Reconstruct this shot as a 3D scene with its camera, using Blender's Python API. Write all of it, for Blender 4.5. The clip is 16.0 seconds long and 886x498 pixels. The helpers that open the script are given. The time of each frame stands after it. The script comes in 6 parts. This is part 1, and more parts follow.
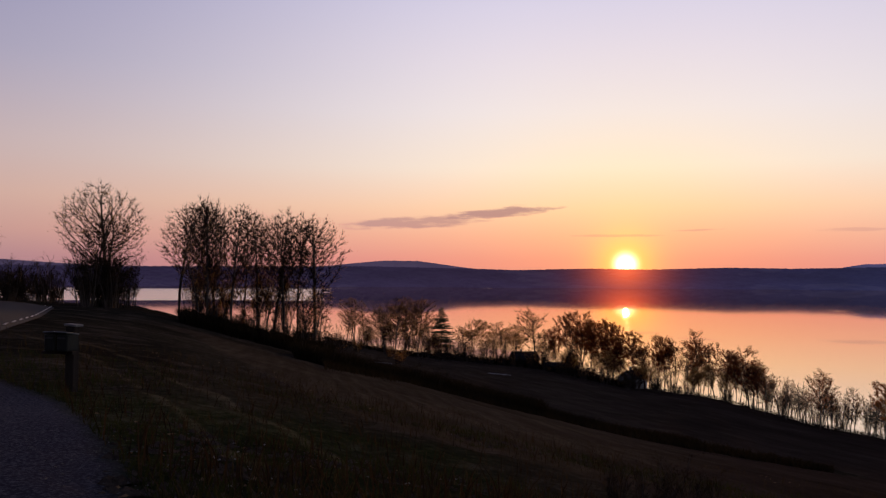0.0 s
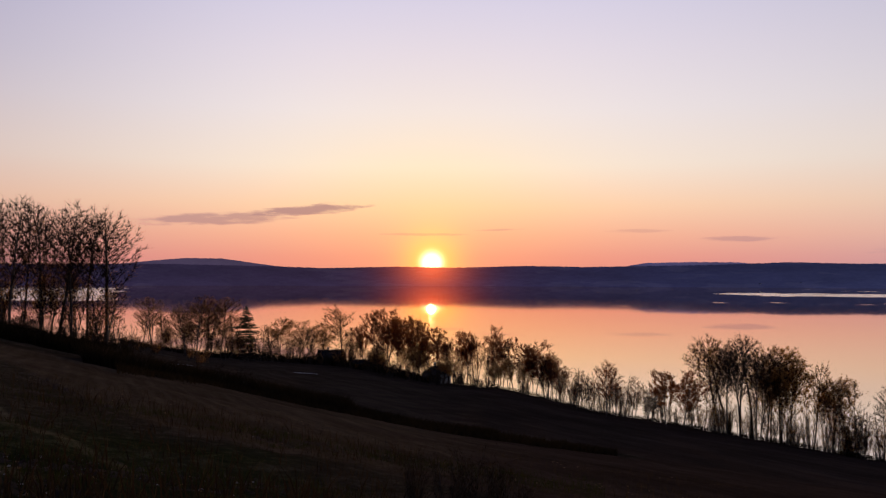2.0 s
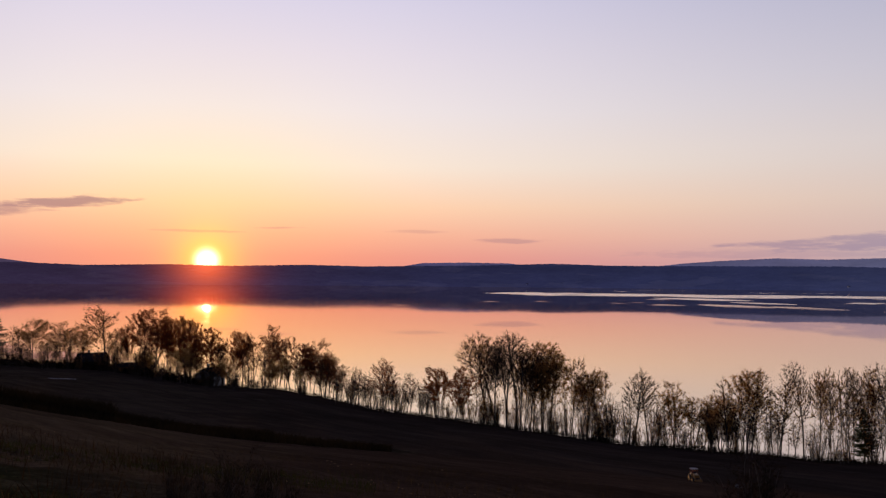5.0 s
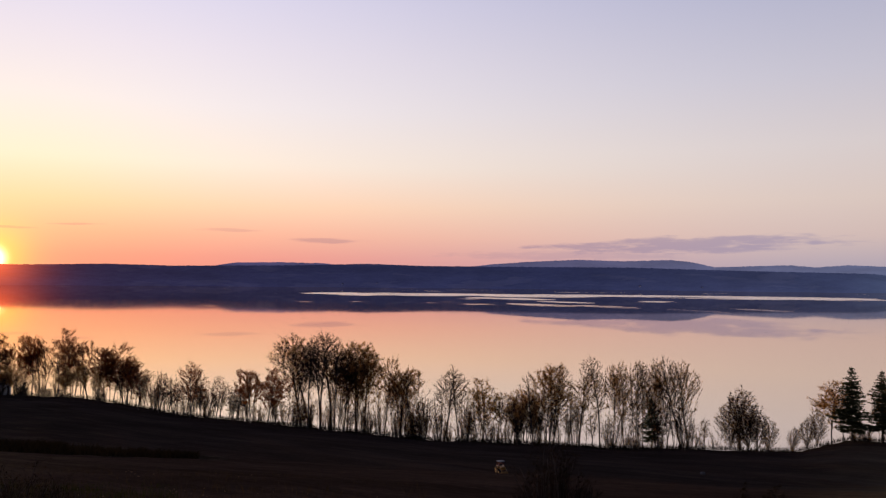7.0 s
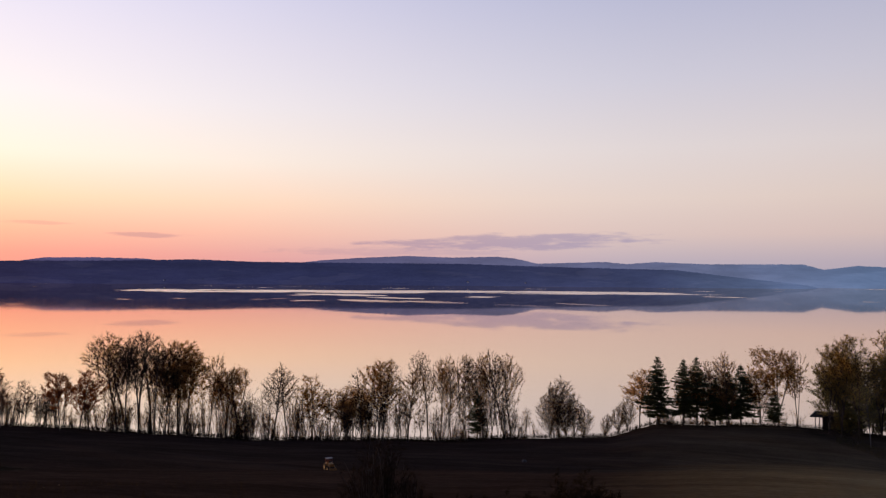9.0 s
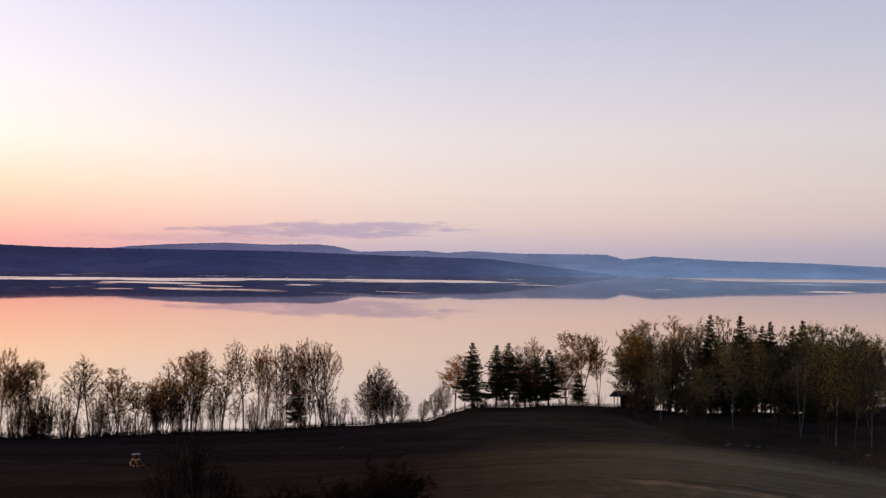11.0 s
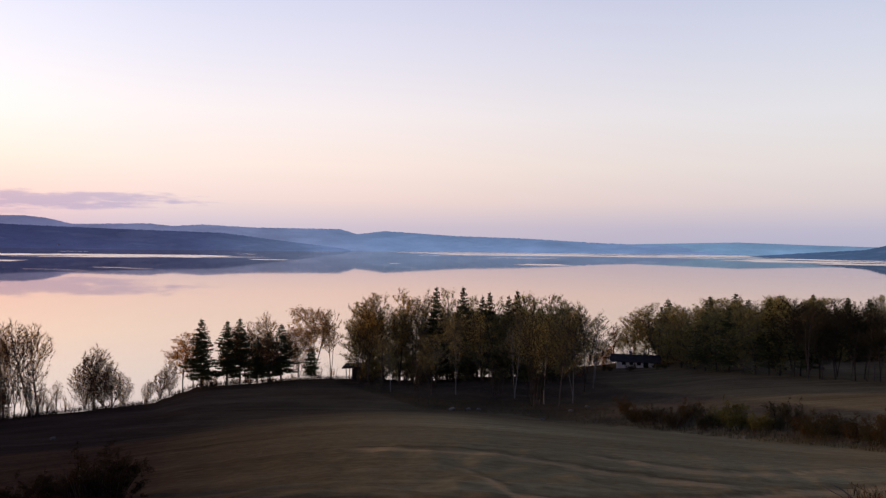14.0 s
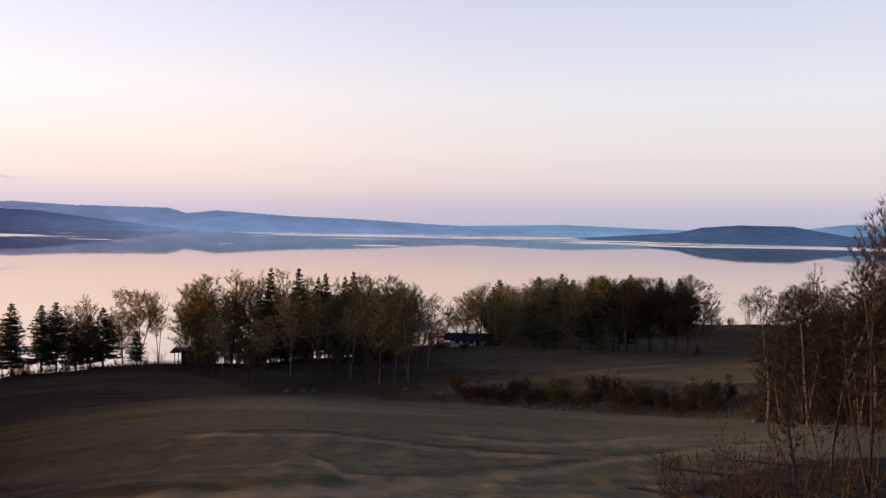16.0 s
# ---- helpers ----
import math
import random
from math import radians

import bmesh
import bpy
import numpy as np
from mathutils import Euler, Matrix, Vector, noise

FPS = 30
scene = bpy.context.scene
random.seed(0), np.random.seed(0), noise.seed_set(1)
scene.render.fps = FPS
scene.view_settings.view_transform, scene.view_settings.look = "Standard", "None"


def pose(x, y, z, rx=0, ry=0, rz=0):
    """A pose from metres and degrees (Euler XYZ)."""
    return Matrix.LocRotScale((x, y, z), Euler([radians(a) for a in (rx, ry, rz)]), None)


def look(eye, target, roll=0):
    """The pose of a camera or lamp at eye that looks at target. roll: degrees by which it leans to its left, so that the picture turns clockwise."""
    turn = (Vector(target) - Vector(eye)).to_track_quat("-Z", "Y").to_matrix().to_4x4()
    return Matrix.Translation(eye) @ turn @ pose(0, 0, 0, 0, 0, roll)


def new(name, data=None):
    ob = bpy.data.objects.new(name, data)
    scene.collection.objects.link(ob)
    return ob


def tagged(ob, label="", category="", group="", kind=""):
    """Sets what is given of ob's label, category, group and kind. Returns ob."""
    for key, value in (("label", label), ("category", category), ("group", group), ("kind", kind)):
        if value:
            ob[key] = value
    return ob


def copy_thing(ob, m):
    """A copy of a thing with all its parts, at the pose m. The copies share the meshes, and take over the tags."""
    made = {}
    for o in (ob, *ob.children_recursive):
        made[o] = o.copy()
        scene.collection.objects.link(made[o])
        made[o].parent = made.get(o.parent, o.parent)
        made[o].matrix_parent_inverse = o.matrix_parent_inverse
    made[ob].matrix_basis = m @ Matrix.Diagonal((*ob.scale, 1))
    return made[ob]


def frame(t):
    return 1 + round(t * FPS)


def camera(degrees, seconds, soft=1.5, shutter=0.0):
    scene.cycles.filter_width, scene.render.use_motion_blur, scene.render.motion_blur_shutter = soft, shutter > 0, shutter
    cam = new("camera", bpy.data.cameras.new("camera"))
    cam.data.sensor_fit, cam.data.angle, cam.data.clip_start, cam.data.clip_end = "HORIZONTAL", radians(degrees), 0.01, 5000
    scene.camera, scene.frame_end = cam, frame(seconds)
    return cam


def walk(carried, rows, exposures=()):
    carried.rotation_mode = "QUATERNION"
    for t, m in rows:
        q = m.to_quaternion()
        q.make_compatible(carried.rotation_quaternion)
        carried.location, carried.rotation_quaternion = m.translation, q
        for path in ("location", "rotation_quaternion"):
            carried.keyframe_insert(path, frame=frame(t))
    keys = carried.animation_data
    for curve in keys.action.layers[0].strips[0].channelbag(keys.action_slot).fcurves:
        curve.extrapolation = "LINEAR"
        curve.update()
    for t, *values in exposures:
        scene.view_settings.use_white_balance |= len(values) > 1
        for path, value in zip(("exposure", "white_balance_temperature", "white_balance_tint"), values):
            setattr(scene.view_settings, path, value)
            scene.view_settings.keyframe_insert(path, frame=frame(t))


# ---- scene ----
cam = camera(56.33, 16.0, soft=1.35)
# seconds, then the turn of the camera in degrees; it is held at arm's length in front of someone who turns on the spot
ROWS = [
    (0.0, 92.36, -0.39, -0.01),
    (0.5, 92.27, -0.33, -2.88),
    (1.0, 92.25, -0.29, -6.19),
    (1.5, 92.25, -0.26, -9.61),
    (2.0, 92.29, -0.23, -13.24),
    (2.5, 92.32, -0.21, -16.16),
    (3.0, 92.32, -0.19, -18.39),
    (5.5, 92.34, -0.46, -31.51),
    (6.0, 92.35, -0.35, -34.89),
    (6.5, 92.37, -0.39, -38.31),
    (7.0, 92.43, -0.48, -41.12),
    (7.5, 92.45, -0.59, -43.33),
    (8.0, 92.47, -0.54, -45.75),
    (8.5, 92.40, -0.47, -49.20),
    (9.0, 92.24, -0.37, -52.79),
    (11.5, 91.25, -0.64, -68.39),
    (12.0, 90.98, -0.62, -71.80),
    (12.5, 90.87, -0.67, -74.86),
    (13.0, 90.69, -0.61, -77.70),
    (13.5, 90.43, -0.60, -80.86),
    (14.0, 89.93, -0.66, -83.42),
    (14.5, 89.57, -0.78, -86.46),
    (15.0, 89.41, -0.87, -89.40),
    (15.5, 89.16, -1.03, -92.38),
    (16.0, 88.77, -1.07, -94.68),
]
ARM = 0.42
EXPOSURES = [(0.0, -0.40, 6500, 10), (3.0, -0.43, 6500, 10), (5.5, -0.36, 6500, 10), (9.0, -0.14, 6490, 9), (12.5, 0.14, 6430, 8), (16.0, 0.38, 6360, 6)]
walk(cam, [(t, pose(-ARM * math.sin(radians(rz)), ARM * math.cos(radians(rz)), 30.0, rx, ry, rz)) for t, rx, ry, rz in ROWS], EXPOSURES)

# ---- sky and sun ----
SUN_HEAD, SUN_UP = 12.45, 1.33
sun_dir = Vector((math.sin(radians(SUN_HEAD)) * math.cos(radians(SUN_UP)), math.cos(radians(SUN_HEAD)) * math.cos(radians(SUN_UP)), math.sin(radians(SUN_UP))))


def lin(r, g, b):
    """Linear colour from 0..255 values."""
    return tuple(((v / 255) / 12.92 if v / 255 <= 0.04045 else ((v / 255 + 0.055) / 1.055) ** 2.4) for v in (r, g, b))


class Nodes:
    """A short way to write node trees."""

    def __init__(self, tree):
        self.tree = tree
        tree.nodes.clear()

    def add(self, kind, **inputs):
        props = {k[1:]: v for k, v in inputs.items() if k.startswith("_")}
        node = self.tree.nodes.new(kind)
        if "operation" in props:
            node.operation = props["operation"]
        if "data_type" in props:
            node.data_type = props["data_type"]
        if "blend_type" in props:
            node.blend_type = props["blend_type"]
        if "interpolation_type" in props:
            node.interpolation_type = props["interpolation_type"]
        if "attribute_name" in props:
            node.attribute_name = props["attribute_name"]
        for k, v in inputs.items():
            if not k.startswith("_"):
                self.put(node, k, v)
        return node

    def put(self, node, key, value):
        key = int(key[1:]) if key[0] == "i" and key[1:].isdigit() else key.replace("__", " ")
        socket = node.inputs[key]
        if isinstance(value, bpy.types.NodeSocket):
            self.tree.links.new(value, socket)
        else:
            socket.default_value = value

    def math(self, op, a, b=0.0, c=0.0):
        n = self.add("ShaderNodeMath", _operation=op, i0=a, i1=b, i2=c)
        return n.outputs[0]

    def mix(self, fac, a, b, blend="MIX"):
        n = self.add("ShaderNodeMix", _data_type="RGBA", _blend_type=blend)
        self.put(n, "i0", fac)
        for i, v in ((6, a), (7, b)):
            if isinstance(v, bpy.types.NodeSocket):
                self.tree.links.new(v, n.inputs[i])
            else:
                n.inputs[i].default_value = (*v, 1) if len(v) == 3 else v
        return n.outputs[2]

    def ramp(self, fac, stops, ease="LINEAR"):
        n = self.add("ShaderNodeValToRGB", Fac=fac)
        e = n.color_ramp.elements
        n.color_ramp.interpolation = ease
        while len(e) < len(stops):
            e.new(0.5)
        for el, (p, c) in zip(e, stops):
            el.position, el.color = p, (*c, 1) if len(c) == 3 else c
        return n.outputs[0]

    def dot(self, a, b):
        n = self.add("ShaderNodeVectorMath", _operation="DOT_PRODUCT", i0=a, i1=b)
        return n.outputs["Value"]


world = bpy.data.worlds.new("evening_sky")
scene.world = world
world.use_nodes = True
N = Nodes(world.node_tree)
way = N.add("ShaderNodeTexCoord").outputs["Generated"]
up = N.add("ShaderNodeSeparateXYZ", Vector=way).outputs
rise = N.math("MULTIPLY", N.math("ARCSINE", up[2]), 180 / math.pi / 90)      # elevation, 1 = zenith
flat = N.add("ShaderNodeCombineXYZ", X=up[0], Y=up[1], Z=0.0).outputs[0]
flat = N.add("ShaderNodeVectorMath", _operation="NORMALIZE", i0=flat).outputs[0]
toward = N.dot(flat, (math.sin(radians(SUN_HEAD)), math.cos(radians(SUN_HEAD)), 0.0))
away = N.math("DIVIDE", N.math("ARCCOSINE", toward), math.pi)               # 0 sunward, 1 opposite
def stops(gain, rows):
    return [(p, tuple(gain * v for v in lin(*c))) for p, c in rows]


HIGH = [(0.27, lin(192, 188, 216)), (0.36, lin(134, 136, 172)), (0.55, lin(84, 92, 132)), (1.0, lin(56, 66, 106))]
sunward = N.ramp(rise, stops(1.36, [(0.0, (228, 136, 124)), (0.018, (236, 148, 130)), (0.036, (246, 176, 146)), (0.057, (252, 206, 170)), (0.088, (246, 228, 211)), (0.13, (236, 226, 227)), (0.172, (226, 217, 228)), (0.21, (214, 208, 228))]) + HIGH)
aside = N.ramp(rise, stops(0.925, [(0.0, (196, 184, 200)), (0.016, (208, 192, 204)), (0.036, (240, 214, 208)), (0.062, (249, 228, 219)), (0.10, (246, 234, 234)), (0.15, (227, 223, 238)), (0.21, (204, 205, 232))]) + HIGH)
behind = N.ramp(rise, [(0.0, lin(66, 70, 102)), (0.08, lin(96, 87, 110)), (0.2, lin(88, 93, 124)), (0.4, lin(68, 76, 112)), (1.0, lin(52, 62, 100))])
side = N.add("ShaderNodeMapRange", Value=away, From__Min=0.02, From__Max=0.32, _interpolation_type="SMOOTHSTEP").outputs[0]
rear = N.add("ShaderNodeMapRange", Value=away, From__Min=0.66, From__Max=0.92, _interpolation_type="SMOOTHSTEP").outputs[0]
sky = N.mix(rear, N.mix(side, sunward, aside), behind)
# the sky is duskier to the south
heading = N.math("MULTIPLY", N.math("ARCTAN2", up[0], up[1]), 180 / math.pi)
dusk = N.add("ShaderNodeMapRange", Value=heading, From__Min=6.0, From__Max=-34.0, _interpolation_type="SMOOTHSTEP").outputs[0]
sky = N.mix(dusk, sky, N.mix(1.0, sky, N.ramp(rise, [(0.0, (0.84, 0.66, 0.66)), (0.06, (0.86, 0.72, 0.72)), (0.16, (0.68, 0.66, 0.76))]), "MULTIPLY"))
north = N.add("ShaderNodeMapRange", Value=heading, From__Min=55.0, From__Max=100.0, _interpolation_type="SMOOTHSTEP").outputs[0]
sky = N.mix(north, sky, N.mix(1.0, sky, (0.86, 0.845, 0.85), "MULTIPLY"))
east = N.add("ShaderNodeMapRange", Value=heading, From__Min=74.0, From__Max=114.0, _interpolation_type="SMOOTHSTEP").outputs[0]
sky = N.mix(east, sky, N.mix(1.0, sky, N.ramp(rise, [(0.0, (0.865, 0.97, 1.05)), (0.06, (0.87, 0.97, 1.03)), (0.16, (0.905, 0.967, 0.975))]), "MULTIPLY"))
# the glow round the sun
ang = N.math("MULTIPLY", N.math("ARCCOSINE", N.math("MINIMUM", N.dot(way, tuple(sun_dir)), 1.0)), 180 / math.pi)
wide = N.math("EXPONENT", N.math("MULTIPLY", N.math("POWER", N.math("DIVIDE", ang, 9.0), 1.3), -1.0))
warm = N.math("EXPONENT", N.math("MULTIPLY", N.math("POWER", N.math("DIVIDE", ang, 10.0), 2.0), -1.0))
sky = N.mix(1.0, sky, N.mix(warm, (1, 1, 1), (1.0, 0.97, 0.785)), "MULTIPLY")
sky = N.mix(1.0, sky, N.mix(wide, (0, 0, 0), (0.33, 0.16, 0.055)), "ADD")
near = N.math("EXPONENT", N.math("MULTIPLY", N.math("POWER", N.math("DIVIDE", ang, 1.8), 1.7), -1.0))
sky = N.mix(1.0, sky, N.mix(near, (1, 1, 1), (1.0, 1.0, 0.5)), "MULTIPLY")
sky = N.mix(1.0, sky, N.mix(near, (0, 0, 0), (1.0, 0.55, 0.03)), "ADD")
disc = N.math("EXPONENT", N.math("MULTIPLY", N.math("POWER", N.math("DIVIDE", ang, 0.64), 2.6), -1.0))
sky = N.mix(1.0, sky, N.mix(disc, (0, 0, 0), (5.0, 4.2, 2.7)), "ADD")
# thin evening clouds: long flat streaks, each at a heading and a height in degrees, with a half length, a half depth and a lean
height = N.math("MULTIPLY", rise, 90.0)
wisp = N.add("ShaderNodeTexNoise", Vector=N.add("ShaderNodeCombineXYZ", X=N.math("MULTIPLY", heading, 0.35), Y=N.math("MULTIPLY", height, 2.4), Z=0.0).outputs[0], Scale=1.0, Detail=5.0, Roughness=0.6).outputs[0]
clouds = 0.0
for ca, ch, half, deep, lean, thick in ((-2.0, 4.2, 5.8, 0.48, 0.05, 0.8), (3.4, 4.85, 4.8, 0.44, 0.09, 1.0), (17.2, 3.62, 1.8, 0.09, 0.03, 0.4), (26.5, 3.5, 2.4, 0.14, 0.0, 0.32),
                                        (12.0, 3.3, 3.4, 0.11, 0.0, 0.35), (33.0, 2.92, 3.0, 0.2, 0.0, 0.55), (57.5, 2.7, 11.0, 0.66, 0.03, 0.85), (50.0, 2.1, 9.0, 0.4, 0.0, 0.35), (62.0, 3.15, 5.0, 0.2, 0.0, 0.6)):
    dx = N.math("SUBTRACT", heading, ca)
    dy = N.math("SUBTRACT", N.math("SUBTRACT", height, ch), N.math("MULTIPLY", dx, lean))
    q = N.math("ADD", N.math("POWER", N.math("ABSOLUTE", N.math("DIVIDE", dx, half)), 2.0), N.math("POWER", N.math("ABSOLUTE", N.math("DIVIDE", dy, deep)), 2.0))
    body = N.math("SUBTRACT", N.math("ADD", 1.0, N.math("MULTIPLY", N.math("SUBTRACT", wisp, 0.5), 3.2)), q)
    body = N.add("ShaderNodeMapRange", Value=body, From__Min=0.0, From__Max=0.9, To__Max=thick, _interpolation_type="SMOOTHSTEP").outputs[0]
    clouds = body if clouds == 0.0 else N.math("MAXIMUM", clouds, body)
sky = N.mix(N.math("MULTIPLY", clouds, 0.72), sky, N.mix(side, lin(186, 132, 140), lin(160, 150, 185)))
world.node_tree.links.new(N.add("ShaderNodeBackground", Color=sky, Strength=1.0).outputs[0], N.add("ShaderNodeOutputWorld").inputs[0])

sun = new("sun", bpy.data.lights.new("sun", "SUN"))
sun.data.energy, sun.data.angle, sun.data.color = 3.0, radians(0.8), (1.0, 0.52, 0.22)
sun.matrix_world = look((0, 0, 100), Vector((0, 0, 100)) - sun_dir - Vector((0, 0, 0.0012)))

# ---- materials ----
def material(name, build):
    m = bpy.data.materials.new(name)
    m.use_nodes = True
    n = Nodes(m.node_tree)
    shader = build(n)
    m.node_tree.links.new(shader, n.add("ShaderNodeOutputMaterial").inputs[0])
    return m


def noise_at(n, scale, detail=4.0, rough=0.6, coords="Object", stretch=(1, 1, 1)):
    c = n.add("ShaderNodeTexCoord").outputs[coords]
    c = n.add("ShaderNodeMapping", Vector=c, Scale=stretch).outputs[0]
    return n.add("ShaderNodeTexNoise", Vector=c, Scale=scale, Detail=detail, Roughness=rough).outputs[0]


def surface(name, dark, light, scale, rough=0.8, metal=0.0, bump=0.3, fine=6.0, spread=(0.3, 0.7), stretch=(1, 1, 1), spec=0.5, vary=0.0):
    """A grained surface: two scales of variation in colour, a fine relief."""
    def build(n):
        big = noise_at(n, scale, stretch=stretch)
        small = noise_at(n, scale * fine, 5.0, 0.7, stretch=stretch)
        f = n.math("ADD", n.math("MULTIPLY", big, 0.6), n.math("MULTIPLY", small, 0.4))
        if vary:
            f = n.math("ADD", f, n.math("MULTIPLY", n.math("SUBTRACT", n.add("ShaderNodeObjectInfo").outputs["Random"], 0.5), vary))
        c = n.ramp(f, [(spread[0], dark), (spread[1], light)])
        b = n.add("ShaderNodeBump", Strength=bump, Distance=0.05, Height=small).outputs[0]
        return n.add("ShaderNodeBsdfPrincipled", Base__Color=c, Roughness=rough, Metallic=metal, Specular__IOR__Level=spec, Normal=b).outputs[0]
    return material(name, build)


def leaf_material(name, dark, light, through_share=0.45):
    def build(n):
        rnd = n.add("ShaderNodeNewGeometry").outputs["Random Per Island"]
        tree = n.add("ShaderNodeObjectInfo").outputs["Random"]
        c = n.mix(n.math("ADD", n.math("MULTIPLY", rnd, 0.6), n.math("MULTIPLY", tree, 0.4)), dark, light)
        d = n.add("ShaderNodeBsdfDiffuse", Color=c).outputs[0]
        t = n.add("ShaderNodeBsdfTranslucent", Color=c).outputs[0]
        return n.add("ShaderNodeMixShader", i0=through_share, i1=d, i2=t).outputs[0]
    return material(name, build)


bark = surface("bark", (0.035, 0.028, 0.022), (0.11, 0.09, 0.075), 6.0, 0.9, bump=0.6, stretch=(1, 1, 0.25), vary=0.3, spec=0.05)
birch_bark = surface("birch_bark", (0.04, 0.037, 0.033), (0.16, 0.152, 0.138), 3.0, 0.8, bump=0.4, stretch=(0.6, 0.6, 2.2), spread=(0.36, 0.5), spec=0.3)
twig_bark = surface("twig_bark", (0.028, 0.019, 0.014), (0.072, 0.049, 0.034), 3.0, 0.9, bump=0.0, vary=0.5, spec=0.0)
grey_twig = surface("grey_twig", (0.05, 0.046, 0.038), (0.125, 0.115, 0.092), 3.0, 0.9, bump=0.0, vary=0.5, spec=0.0)
olive_twig = surface("olive_twig", (0.03, 0.026, 0.018), (0.085, 0.07, 0.045), 3.0, 0.9, bump=0.0, vary=0.5, spec=0.0)
bud_leaf = leaf_material("bud_leaf", (0.33, 0.158, 0.046), (0.56, 0.30, 0.088), 0.7)
# darker, redder copy of bud_leaf: backlit shade and sunset glow in the colour
backlit_leaf = leaf_material("backlit_leaf", (0.15, 0.038, 0.010), (0.32, 0.088, 0.018), 0.85)
# golden sunlight on the grove's sunward crowns, put into the leaf colour
sunlit_leaf = leaf_material("sunlit_leaf", (0.25, 0.175, 0.052), (0.50, 0.35, 0.105), 0.6)
green_leaf = leaf_material("green_leaf", (0.18, 0.158, 0.054), (0.38, 0.335, 0.112), 0.5)
willow_leaf = leaf_material("willow_leaf", (0.10, 0.095, 0.025), (0.20, 0.18, 0.05))
needle = leaf_material("needle", (0.046, 0.054, 0.028), (0.11, 0.122, 0.06), 0.25)
dry_leaf = leaf_material("dry_leaf", (0.05, 0.031, 0.017), (0.115, 0.072, 0.036), 0.3)
thicket_leaf = leaf_material("thicket_leaf", (0.036, 0.035, 0.019), (0.088, 0.078, 0.037), 0.3)
rust_leaf = leaf_material("rust_leaf", (0.046, 0.033, 0.016), (0.105, 0.074, 0.03), 0.3)
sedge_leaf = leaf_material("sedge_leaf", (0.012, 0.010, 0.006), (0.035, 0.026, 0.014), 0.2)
dry_grass = leaf_material("dry_grass", (0.018, 0.014, 0.007), (0.075, 0.058, 0.03), 0.3)
weed_stalk = leaf_material("weed_stalk", (0.012, 0.009, 0.006), (0.05, 0.034, 0.02), 0.3)
verge_grass = leaf_material("verge_grass", (0.010, 0.015, 0.005), (0.034, 0.042, 0.013), 0.3)
asphalt = surface("asphalt", (0.012, 0.012, 0.016), (0.027, 0.026, 0.032), 1.2, 0.9, bump=0.25, fine=60.0, spec=0.12)
gravel = surface("gravel", (0.035, 0.033, 0.038), (0.085, 0.08, 0.088), 0.8, 0.95, bump=0.6, fine=40.0)
road_paint = surface("road_paint", (0.18, 0.18, 0.18), (0.42, 0.42, 0.41), 3.0, 0.7, bump=0.1)
dark_wood = surface("dark_wood", (0.014, 0.011, 0.009), (0.04, 0.031, 0.025), 2.0, 0.8, stretch=(4, 4, 0.4), bump=0.4, spec=0.1)
grey_wood = surface("grey_wood", (0.10, 0.095, 0.09), (0.24, 0.23, 0.215), 3.0, 0.85, stretch=(4, 4, 0.4), bump=0.4)
grey_paint = surface("grey_paint", (0.16, 0.17, 0.19), (0.26, 0.27, 0.29), 1.5, 0.7, bump=0.1)
white_paint = surface("white_paint", (0.55, 0.56, 0.58), (0.78, 0.78, 0.78), 1.5, 0.6, bump=0.1)
red_paint = surface("red_paint", (0.16, 0.03, 0.02), (0.26, 0.06, 0.04), 1.5, 0.75, bump=0.2)
roof_felt = surface("roof_felt", (0.016, 0.016, 0.018), (0.04, 0.039, 0.04), 1.0, 0.95, bump=0.3, spec=0.08)
yellow_paint = surface("yellow_paint", (0.20, 0.10, 0.022), (0.34, 0.18, 0.036), 2.0, 0.45, bump=0.1)
black_rubber = surface("black_rubber", (0.012, 0.012, 0.012), (0.03, 0.03, 0.03), 6.0, 0.8, bump=0.3)
steel = surface("steel", (0.20, 0.20, 0.21), (0.42, 0.42, 0.43), 4.0, 0.45, metal=0.8, bump=0.15)
mailbox_green = surface("mailbox_green", (0.004, 0.006, 0.005), (0.012, 0.016, 0.013), 3.0, 0.6, bump=0.15, spec=0.2)
mailbox_lid = surface("mailbox_lid", (0.05, 0.053, 0.055), (0.22, 0.225, 0.23), 6.0, 0.6, bump=0.2, spec=0.2)
dead_wood = surface("dead_wood", (0.05, 0.046, 0.042), (0.13, 0.12, 0.11), 3.0, 0.9, stretch=(4, 4, 0.4), bump=0.4, spec=0.1)
stone = surface("stone", (0.045, 0.043, 0.04), (0.13, 0.126, 0.118), 2.5, 0.9, bump=0.7)
clod_soil = surface("clod_soil", (0.09, 0.055, 0.03), (0.26, 0.17, 0.095), 3.0, 0.95, bump=0.4, spec=0.0)
pale_stone = surface("pale_stone", (0.16, 0.15, 0.15), (0.42, 0.40, 0.39), 2.0, 0.9, bump=0.5, spec=0.1)
clod_dark = surface("clod_dark", (0.02, 0.016, 0.013), (0.085, 0.066, 0.05), 3.0, 0.95, bump=0.4, spec=0.0, spread=(0.35, 0.65))


def build_glass(n):
    return n.add("ShaderNodeBsdfPrincipled", Base__Color=(0.02, 0.025, 0.03, 1), Roughness=0.05, Specular__IOR__Level=0.6).outputs[0]


glass = material("window_glass", build_glass)


